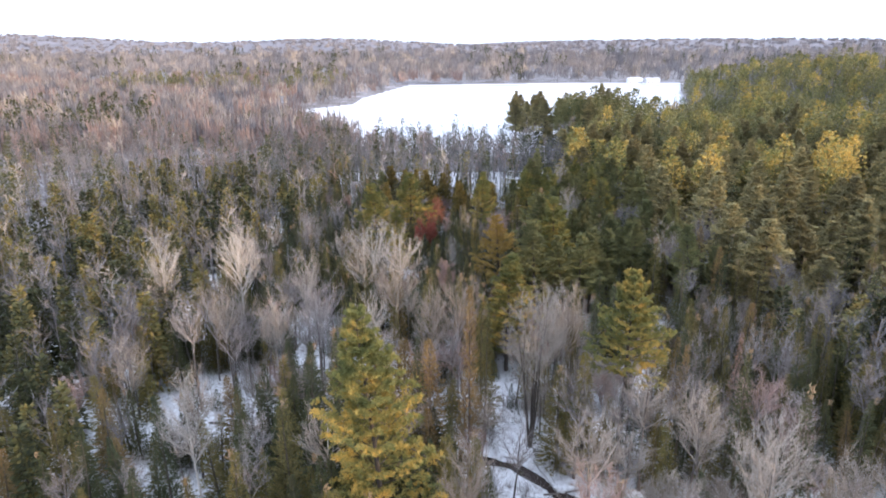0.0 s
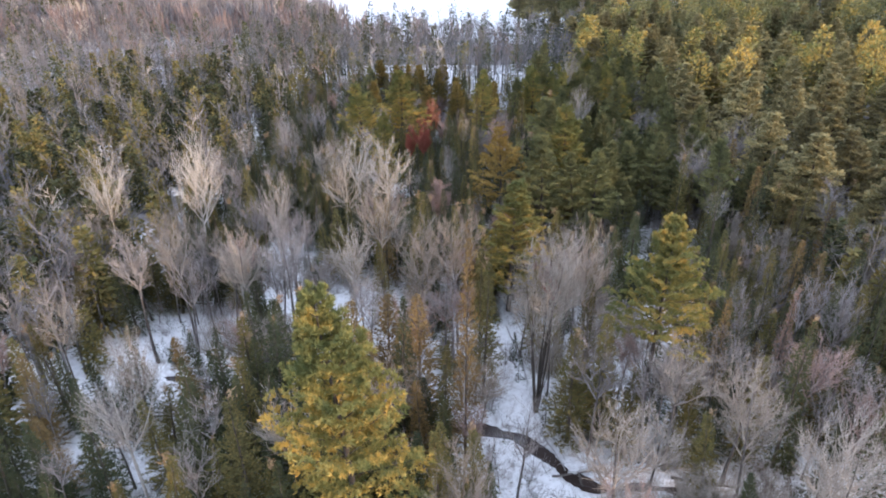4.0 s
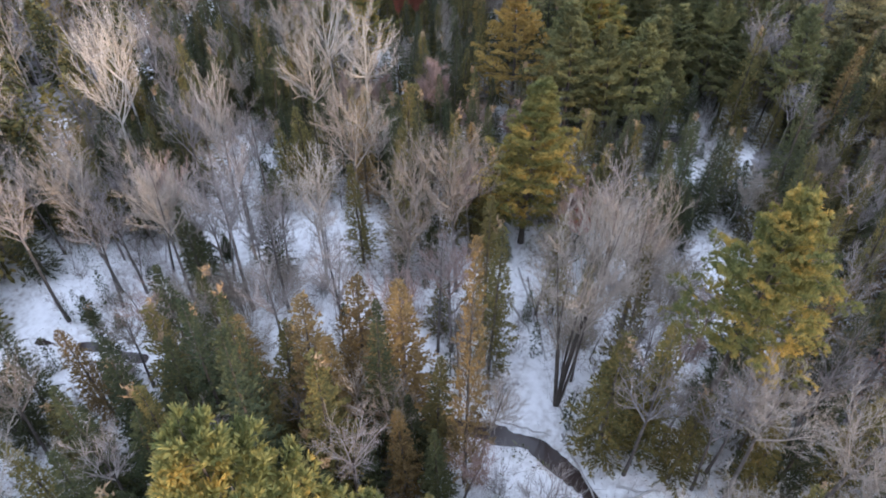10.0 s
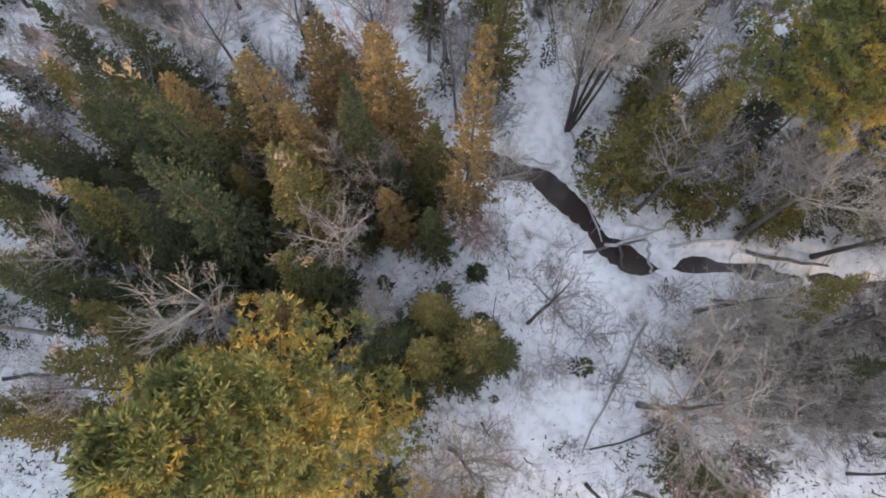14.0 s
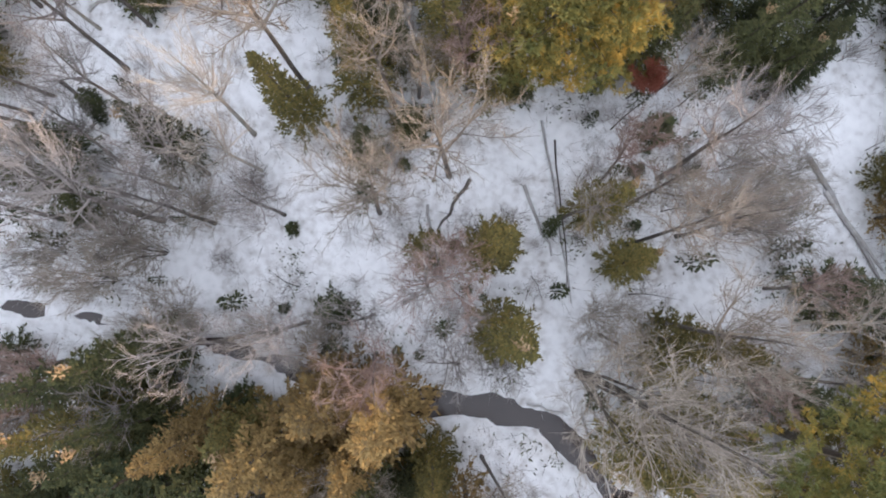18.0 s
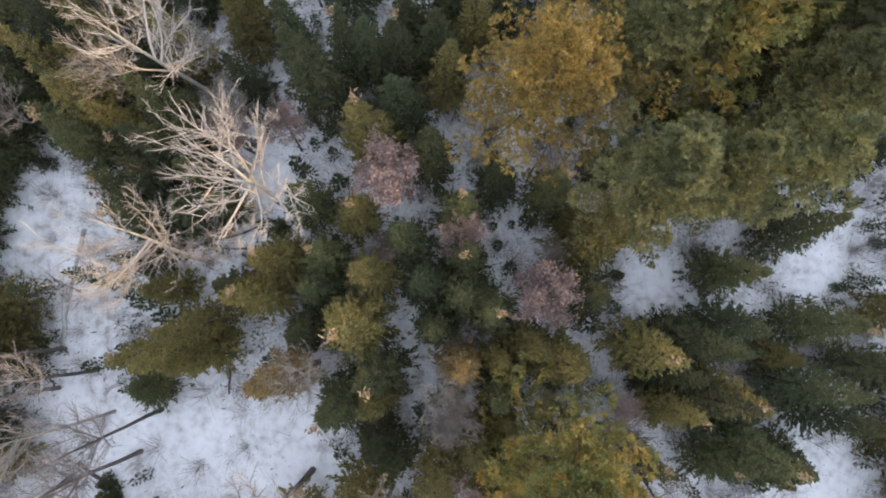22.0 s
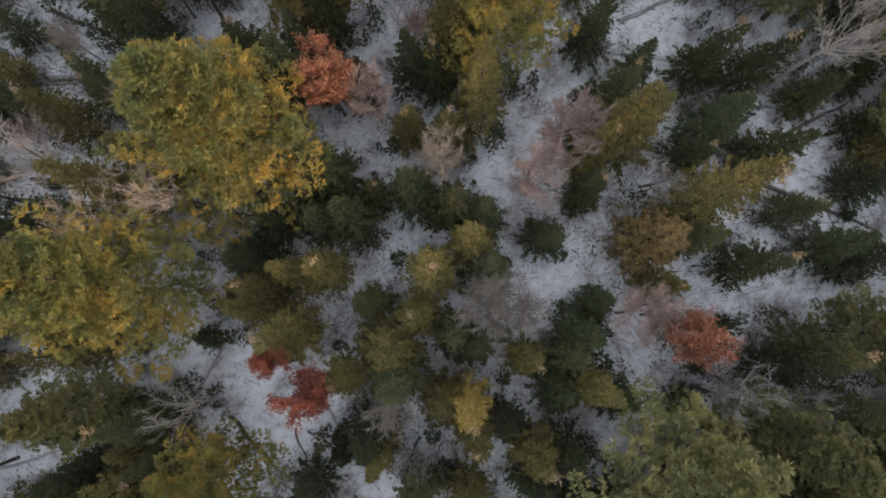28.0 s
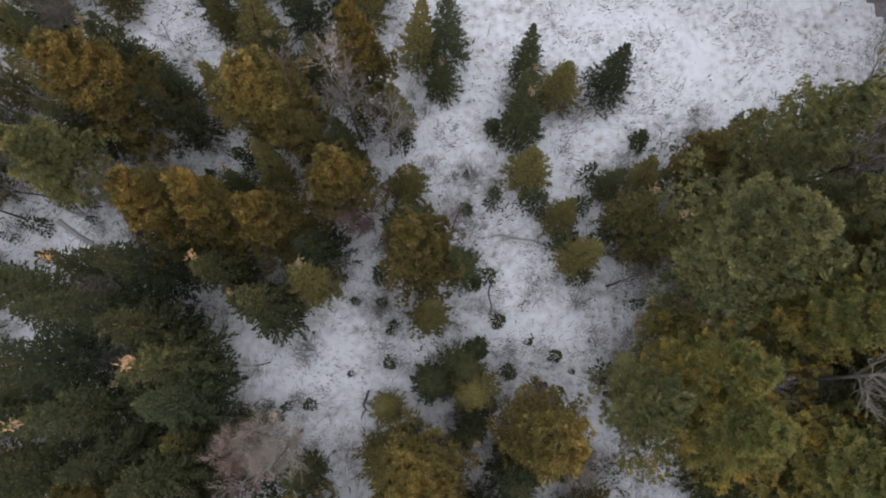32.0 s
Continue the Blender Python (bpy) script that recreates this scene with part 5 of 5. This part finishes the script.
# ---- brush, leaf litter and dead twigs that stick out of the snow ----
def litter_spots(n, spread=0.5, centres=420, clear=0.8):
    c = np.c_[rng.uniform(-36, 34, centres), rng.uniform(-18, 122, centres)]
    p = c[rng.integers(0, centres, n)] + rng.normal(0, spread, (n, 2)) * rng.uniform(0.4, 2.2, (n, 1))
    keep = stream_off(p[:, 0], p[:, 1]) > 1.0
    for ox, oy, orad in OPEN:
        keep &= (np.hypot(p[:, 0] - ox, p[:, 1] - oy) > orad * 0.85) | (rng.uniform(0, 1, n) > clear)
    return p[keep]


s = Soup()
p = litter_spots(40000, 0.8, 1100)
d = np.c_[rng.normal(0, 0.5, (len(p), 2)), rng.uniform(0.02, 0.6, len(p))]
s.spikes(np.c_[p, ground_z(p[:, 0], p[:, 1]) - 0.02], d, rng.uniform(0.006, 0.02, len(p)))
tagged(new("brush", s.mesh("brush", M_BRUSH)), "dead twigs and brush sticking out of the snow", "brush", kind="stuff")
s = Soup()
p = litter_spots(36000, 0.9, 900)
m = len(p)
d = np.c_[rng.normal(0, 0.07, (m, 2)), rng.uniform(-0.02, 0.05, m)]
s.blades(np.c_[p, ground_z(p[:, 0], p[:, 1]) + rng.uniform(0.02, 0.12, m)], d, 0.035, unit(rng.normal(0, 0.4, (m, 3)) + [0, 0, 1]))
tagged(new("leaf_litter", s.mesh("leaf_litter", M_LEAF)), "brown dead leaves scattered on the snow", "leaves", kind="stuff")
s = Soup()
p = litter_spots(56000, 0.6, 2200, 0.93)
m = len(p)
d = np.c_[rng.normal(0, 0.35, (m, 2)), rng.uniform(0.5, 2.0, m)]
s.spikes(np.c_[p, ground_z(p[:, 0], p[:, 1]) - 0.02], d, rng.uniform(0.006, 0.013, m))
tagged(new("undergrowth", s.mesh("undergrowth", M_TWIG_GREY)), "thicket of thin leafless stems on the forest floor", "undergrowth", kind="stuff")
s = Soup()
p = litter_spots(46000, 0.45, 1100, 0.93)
m = len(p)
d = np.c_[rng.normal(0, 0.16, (m, 2)), rng.uniform(0.0, 0.2, m)]
s.blades(np.c_[p, ground_z(p[:, 0], p[:, 1]) + rng.uniform(0.05, 0.7, m)], d, 0.045, unit(rng.normal(0, 0.6, (m, 3)) + [0, 0, 1]))
tagged(new("low_evergreens", s.mesh("low_evergreens", M_SPRUCE)), "low evergreen seedlings under the trees", "undergrowth", kind="stuff")

# dry stalks and bent stems that speckle the snow in the second half of the walk
m = 34000
c = np.c_[rng.uniform(-26, 30, 1000), rng.uniform(52, 130, 1000)]
p = c[rng.integers(0, 1000, m)] + rng.normal(0, 0.55, (m, 2)) * rng.uniform(0.3, 1.6, (m, 1))
p = np.c_[p, ground_z(p[:, 0], p[:, 1]) + 0.01]
a = rng.uniform(-0.5, 0.9, m) + np.where(rng.uniform(0, 1, m) < 0.25, 1.6, 0)
ln = rng.uniform(0.10, 0.42, m)[:, None]
d = np.c_[np.cos(a), np.sin(a), rng.uniform(0.05, 0.5, m)] * ln
s = Soup()
s.spikes(p, d, rng.uniform(0.010, 0.026, m))
tagged(new("dry_stalks", s.mesh("dry_stalks", M_BRUSH)), "dry brown stalks poking through the forest snow", "stalks", kind="stuff")


# ---- woods further off: one object a kind, too many to count ----
def scatter(name, label, mesh_of, places, mat, variants=3):
    """Joins turned and scaled copies of a few small tree shapes into one object."""
    shapes = [mesh_of() for _ in range(variants)]
    allv, allf, n = [], [], 0
    for x, y, s in places:
        v, f = shapes[int(rng.integers(variants))]
        a = rng.uniform(0, 6.28)
        c, sn = math.cos(a), math.sin(a)
        w = v * s * np.array([1, 1, rng.uniform(0.85, 1.15)])
        w = np.c_[w[:, 0] * c - w[:, 1] * sn + x, w[:, 0] * sn + w[:, 1] * c + y, w[:, 2] + float(ground_z(x, y)) - 0.2]
        allv.append(w)
        allf.append(f + n)
        n += len(w)
    ob = new(name, as_mesh(name, np.concatenate(allv), np.concatenate(allf), mat))
    return tagged(ob, label, "woods", kind="stuff")


def soup_arrays(*soups):
    vs, fs, n = [], [], 0
    for s in soups:
        vs.append(np.concatenate(s.v))
        for f in s.f:
            fs += [[f[0] + n, f[1] + n, f[2] + n]] + ([[f[0] + n, f[2] + n, f[3] + n]] if len(f) == 4 else [])
        n += s.n
    return np.concatenate(vs), np.array(fs)


def small_bare(lots=80, w=0.04):
    s = Soup()
    s.spikes([[0, 0, 0]], [[0, 0, 12.5]], 0.16)
    m = 12
    z = rng.uniform(4.5, 11, m)
    a = np.arange(m) * 2.4
    d = np.stack([np.cos(a), np.sin(a), rng.uniform(0.7, 1.5, m)], 1) * rng.uniform(1.5, 2.6, (m, 1)) * (1.15 - z[:, None] / 16)
    p = np.stack([0 * z, 0 * z, z], 1)
    s.spikes(p, d, 0.055)
    i = rng.integers(0, m, lots)
    q = p[i] + d[i] * rng.uniform(0.2, 1, (lots, 1))
    s.spikes(q, unit(unit(d[i]) + unit(rng.normal(0, 1, (lots, 3))) * 0.8 + [0, 0, 0.3]) * rng.uniform(0.5, 1.4, (lots, 1)), w)
    return soup_arrays(s)


def small_spire(lots=170):
    s = Soup()
    s.spikes([[0, 0, 0]], [[0, 0, 10.6]], 0.13)
    u = rng.uniform(0, 1, lots) ** 1.3
    a = rng.uniform(0, 6.28, lots)
    rr = 1.9 * (1 - u) ** 0.8 + 0.1
    out = np.stack([np.cos(a), np.sin(a), -0.2 + 0.6 * u], 1)
    p = np.stack([0 * u, 0 * u, 0.9 + u * 9.6], 1) + out * (rr * rng.uniform(0.3, 0.8, lots))[:, None]
    s.blades(p, unit(out + rng.normal(0, 0.3, (lots, 3))) * 0.7, 0.17, unit(rng.normal(0, 0.5, (lots, 3)) + [0, 0, 1]))
    return soup_arrays(s)


def small_pine(lots=520):
    s = Soup()
    s.spikes([[0, 0, 0]], [[0, 0, 15]], 0.2)
    u = rng.uniform(0, 1, lots)
    a = rng.uniform(0, 6.28, lots) // 0.5 * 0.5 + np.floor(u * 9)
    rr = 3.8 * np.minimum(1, 0.6 + 2 * u) * (1 - u) ** 0.6 + 0.1
    out = np.stack([np.cos(a), np.sin(a), 0.15 + 0.3 * u], 1)
    p = np.stack([0 * u, 0 * u, 5 + np.floor(u * 10) + rng.normal(0, 0.2, lots)], 1) + out * (rr * rng.uniform(0.3, 1.0, lots))[:, None]
    s.blades(p, unit(out + rng.normal(0, 0.6, (lots, 3)) + [0, 0, 0.4]) * 0.62, 0.16, unit(rng.normal(0, 1, (lots, 3))))
    return soup_arrays(s)


def places_in(n, rule, area, smin=0.7, smax=1.15):
    out = []
    for _ in range(n * 6):
        if len(out) >= n:
            break
        x, y = rng.uniform(area[0], area[1]), rng.uniform(area[2], area[3])
        if rule(x, y):
            out.append((x, y, rng.uniform(smin, smax)))
    return out


def in_wedge(x, y):
    """Inside what the first looks take in, outside the near wood and the field."""
    if -36 < x < 36 and -60 < y < 127:
        return False
    return abs(x) < 40 + (y + 49) * 0.78 and not in_poly(np.array(x), np.array(y), FIELD)


def piney(x, y):
    return x > 14 + max(0, (y - 120)) * 0.5 and x < 260 and y < 430 and y > 25


# young firs and twiggy shrubs under the conifers, too many to count
def small_shrub():
    s = Soup()
    m = 34
    d = unit(np.c_[rng.normal(0, 0.45, (m, 2)), rng.uniform(0.7, 1.2, m)]) * rng.uniform(0.8, 2.3, (m, 1))
    p = rng.normal(0, 0.16, (m, 3)) * [1, 1, 0]
    s.spikes(p, d, 0.013)
    i = rng.integers(0, m, 70)
    s.spikes(p[i] + d[i] * rng.uniform(0.3, 0.9, (70, 1)), unit(unit(d[i]) + rng.normal(0, 0.5, (70, 3))) * rng.uniform(0.25, 0.7, (70, 1)), 0.006)
    return soup_arrays(s)


def under_spots(n, smin, smax, clear):
    out = []
    for _ in range(n * 4):
        if len(out) >= n:
            break
        x, y = rng.uniform(-34, 32), rng.uniform(-8, 112)
        if stream_off(x, y) < 1.6 or y < 27 and rng.uniform() < 0.5:
            continue
        bare = any(math.hypot(x - ox, y - oy) < orad * 0.9 for ox, oy, orad in OPEN)
        if not (bare and rng.uniform() < clear):
            out.append((x, y, rng.uniform(smin, smax)))
    return out


scatter("young_firs", "young dark firs crowding the forest floor", lambda: small_spire(110), under_spots(1500, 0.12, 0.40, 0.92), M_FIR)
scatter("twiggy_shrubs", "grey twiggy shrubs filling the gaps between conifers", small_shrub, under_spots(2000, 0.6, 1.4, 0.55), M_TWIG_GREY)

WEDGE = (-300, 300, 0, 340)
bare_spots = places_in(2300, lambda x, y: in_wedge(x, y) and not piney(x, y), WEDGE)
scatter("bare_woods", "grey leafless woods", small_bare, bare_spots, M_TWIG_WOODS)
flank = lambda x, y: in_wedge(x, y) and not piney(x, y)
scatter("flanking_woods", "grey leafless woods beside the stream", lambda: small_bare(120, 0.026), places_in(70, flank, (-95, -36, 25, 135)) + places_in(90, flank, (-95, -36, -5, 30)) + places_in(90, flank, (36, 80, -5, 30)), M_TWIG_WOODS)
scatter("flanking_tan_woods", "tan leafless woods beside the stream", lambda: small_bare(120, 0.026), places_in(35, flank, (-95, -36, -5, 135)) + places_in(40, flank, (36, 80, -5, 30)), M_TWIG_TAN)
scatter("flanking_spruces", "dark spruces beside the stream", lambda: small_spire(520), places_in(220, flank, (-95, -36, -5, 135)) + places_in(45, flank, (36, 80, -5, 30)), M_SPRUCE)
scatter("flanking_cedars", "olive cedars beside the stream", lambda: small_spire(520), places_in(170, flank, (-95, -36, -5, 135)) + places_in(45, flank, (36, 80, -5, 30)), M_CEDAR)
scatter("far_edge_woods", "grey leafless woods before the field", small_bare, places_in(330, in_wedge, (-75, 45, 128, 207)), M_TWIG_WOODS)
scatter("far_edge_spruces", "dark spruces before the field", small_spire, places_in(150, in_wedge, (-75, 50, 128, 207), 0.7, 1.3), M_SPRUCE)
scatter("pale_woods", "pale leafless trees among the woods", small_bare, places_in(150, lambda x, y: in_wedge(x, y) and not piney(x, y), WEDGE), M_TWIG_PALE)
scatter("budding_woods", "pinkish budding maples among the woods", small_bare, places_in(300, lambda x, y: in_wedge(x, y) and not piney(x, y) and y > 120, WEDGE), M_TWIG_PINK)
scatter("spruce_woods", "dark spruces among bare trees", small_spire, places_in(1000, lambda x, y: in_wedge(x, y), WEDGE, 0.7, 1.25), M_SPRUCE)
scatter("cedar_woods", "olive cedars among bare trees", small_spire, places_in(420, lambda x, y: in_wedge(x, y) and y < 170, WEDGE), M_CEDAR)
scatter("pine_woods", "stand of olive and golden pines", small_pine, places_in(800, lambda x, y: in_wedge(x, y) and piney(x, y) and (y > 150 or x > 100), (10, 260, 25, 430), 0.85, 1.25), M_PINE_OLIVE)
scatter("golden_pine_woods", "golden pines on the rise", small_pine, places_in(260, lambda x, y: in_wedge(x, y) and piney(x, y) and y > 90, (10, 260, 90, 430), 0.9, 1.3), M_PINE_GOLD)


def canopy_bare():
    s = Soup()
    m = 34
    a, rr = rng.uniform(0, 6.28, m), 4.2 * np.sqrt(rng.uniform(0, 1, m))
    p = np.stack([rr * np.cos(a), rr * np.sin(a), rng.uniform(2, 8, m)], 1)
    d = np.stack([rng.normal(0, 0.9, m), rng.normal(0, 0.9, m), rng.uniform(3, 6.5, m)], 1)
    s.spikes(p, d, 0.3)
    return soup_arrays(s)


def canopy_dark():
    s = Soup()
    m = 120
    u, a = rng.uniform(0, 1, m) ** 1.2, rng.uniform(0, 6.28, m)
    out = np.stack([np.cos(a), np.sin(a), 0.2 + 0 * a], 1)
    p = np.stack([0 * u, 0 * u, 2 + 12 * u], 1) + out * (2.7 * (1 - u) ** 0.75 * rng.uniform(0.5, 1, m))[:, None]
    s.blades(p, unit(out + rng.normal(0, 0.5, (m, 3))) * 1.1, 0.36, unit(rng.normal(0, 0.6, (m, 3)) + [0, 0, 1]))
    return soup_arrays(s)


def in_far(x, y):
    return abs(x) < 40 + (y + 49) * 0.76 and not in_poly(np.array(x), np.array(y), FIELD)


def far_spots(n, d0, d1, rule=in_far):
    """Spread so that nearer ground gets more."""
    out = []
    while len(out) < n:
        y = d0 * (d1 / d0) ** rng.uniform(0, 1)
        x = rng.uniform(-1, 1) * (60 + y * 0.78)
        if rule(x, y):
            out.append((x, y, rng.uniform(0.75, 1.2) * (0.85 + y / 1400)))
    return out


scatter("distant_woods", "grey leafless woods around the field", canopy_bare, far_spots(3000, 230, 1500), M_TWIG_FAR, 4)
scatter("distant_tan_woods", "tan leafless woods in the distance", canopy_bare, far_spots(550, 230, 1500), M_TWIG_TAN, 4)
scatter("distant_pink_woods", "pinkish budding woods in the distance", canopy_bare, far_spots(450, 200, 700, lambda x, y: in_far(x, y) and x < 0), M_TWIG_PINK, 3)
scatter("distant_conifers", "dark conifers in the distance", canopy_dark, far_spots(520, 240, 1700, lambda x, y: in_far(x, y) and math.sin(x * 0.021) + math.sin(y * 0.013 + x * 0.008) > 0.7), M_SPRUCE, 4)
scatter("distant_pines", "band of olive pines in the distance", canopy_dark, places_in(170, in_far, (-330, -110, 500, 620), 1.0, 1.4) + places_in(110, in_far, (190, 420, 380, 560), 1.0, 1.4), M_PINE_OLIVE, 4)
scatter("field_edge_spruces", "spruces along the near edge of the field", small_spire, [(rng.uniform(-60, 32), rng.uniform(196, 222), rng.uniform(0.7, 1.35)) for _ in range(60)], M_SPRUCE)
scatter("field_edge_pines", "dark clump of pines before the field", small_pine, [(rng.uniform(42, 84), rng.uniform(232, 262), rng.uniform(1.05, 1.5)) for _ in range(46)], M_PINE_OLIVE)
def canopy_far():
    s = Soup()
    m = 16
    p = np.c_[rng.uniform(-9, 9, (m, 2)), rng.uniform(-2, 3, m)]
    s.spikes(p, np.c_[rng.normal(0, 1.5, (m, 2)), rng.uniform(5, 9, m)], 1.6)
    return soup_arrays(s)


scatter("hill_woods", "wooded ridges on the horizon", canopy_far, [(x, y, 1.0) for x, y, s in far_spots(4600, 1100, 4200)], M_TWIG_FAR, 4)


# ---- beyond the field: long white house, poles, road, a few roofs among the trees ----
def box(s, x0, x1, y0, y1, z0, z1):
    s.put([(x0, y0, z0), (x1, y0, z0), (x1, y1, z0), (x0, y1, z0), (x0, y0, z1), (x1, y0, z1), (x1, y1, z1), (x0, y1, z1)],
          [(0, 3, 2, 1), (4, 5, 6, 7), (0, 1, 5, 4), (1, 2, 6, 5), (2, 3, 7, 6), (3, 0, 4, 7)])


def house(x, y, turn, wide, deep, high, label, panes=5):
    z = float(ground_z(x, y))
    top = new("house")
    top.matrix_basis = pose(x, y, z, 0, 0, turn)
    tagged(top, label, "house")
    s = Soup()
    box(s, -wide / 2, wide / 2, -deep / 2, deep / 2, -1, high)
    part("wall", s.mesh("wall", M_WALL), top)
    s = Soup()
    e, rise = 0.5, deep * 0.28
    s.put([(-wide / 2 - e, -deep / 2 - e, high), (wide / 2 + e, -deep / 2 - e, high), (wide / 2 + e, deep / 2 + e, high), (-wide / 2 - e, deep / 2 + e, high),
           (-wide / 2 - e, 0, high + rise), (wide / 2 + e, 0, high + rise)],
          [(0, 1, 5), (0, 5, 4), (2, 3, 4), (2, 4, 5), (0, 4, 3), (1, 2, 5), (0, 3, 2), (0, 2, 1)])
    part("roof", s.mesh("roof", M_ROOF), top, "snow-covered gable roof")
    for k in range(panes):
        s = Soup()
        cx = (k + 0.5) / panes * wide - wide / 2
        box(s, cx - 0.6, cx + 0.6, -deep / 2 - 0.05, -deep / 2 + 0.02, 1.0, 2.3)
        part("window", s.mesh("window", M_DARK), top)
    return top


house(176, 632, 8, 14, 8, 4.2, "long white house at the far edge of the field")
house(193, 630, 8, 13, 8, 4.0, "white annex beside the long house", 4)
house(-205, 330, 25, 12, 9, 4.5, "white house with snowy roof among trees", 3)
house(-219, 318, -20, 9, 7, 3.5, "small snowy-roofed shed among trees", 2)
house(-135, 545, 10, 9, 7, 4.5, "white gabled house by the woods", 3)

for k, x in enumerate((40, 100, 155)):
    s = Soup()
    zz = float(ground_z(x, 648))
    s.tube([(x, 648, zz - 0.5), (x, 648, zz + 5), (x, 648, zz + 10)], [0.2, 0.17, 0.13], 6)
    top = new("utility_pole")
    tagged(top, "wooden utility pole along the field road", "pole", "utility poles")
    part("post", s.mesh("post", M_BARK_GREY), top)
    s = Soup()
    box(s, x - 1.2, x + 1.2, 647.9, 648.1, zz + 9, zz + 9.2)
    part("crossarm", s.mesh("crossarm", M_BARK_GREY), top)

ROAD = [(-56, 622), (20, 622), (95, 624), (170, 614), (218, 606)]
s = Soup()
for (ax, ay), (bx, by) in zip(ROAD[:-1], ROAD[1:]):
    s.put([(ax, ay - 2.2, float(ground_z(ax, ay)) + 0.4), (bx, by - 2.2, float(ground_z(bx, by)) + 0.4), (bx, by + 2.2, float(ground_z(bx, by)) + 0.55), (ax, ay + 2.2, float(ground_z(ax, ay)) + 0.55)], [(0, 1, 2, 3)])
tagged(new("road", s.mesh("road", M_BRUSH)), "dark ploughed road across the snowy field", "road", kind="structure")
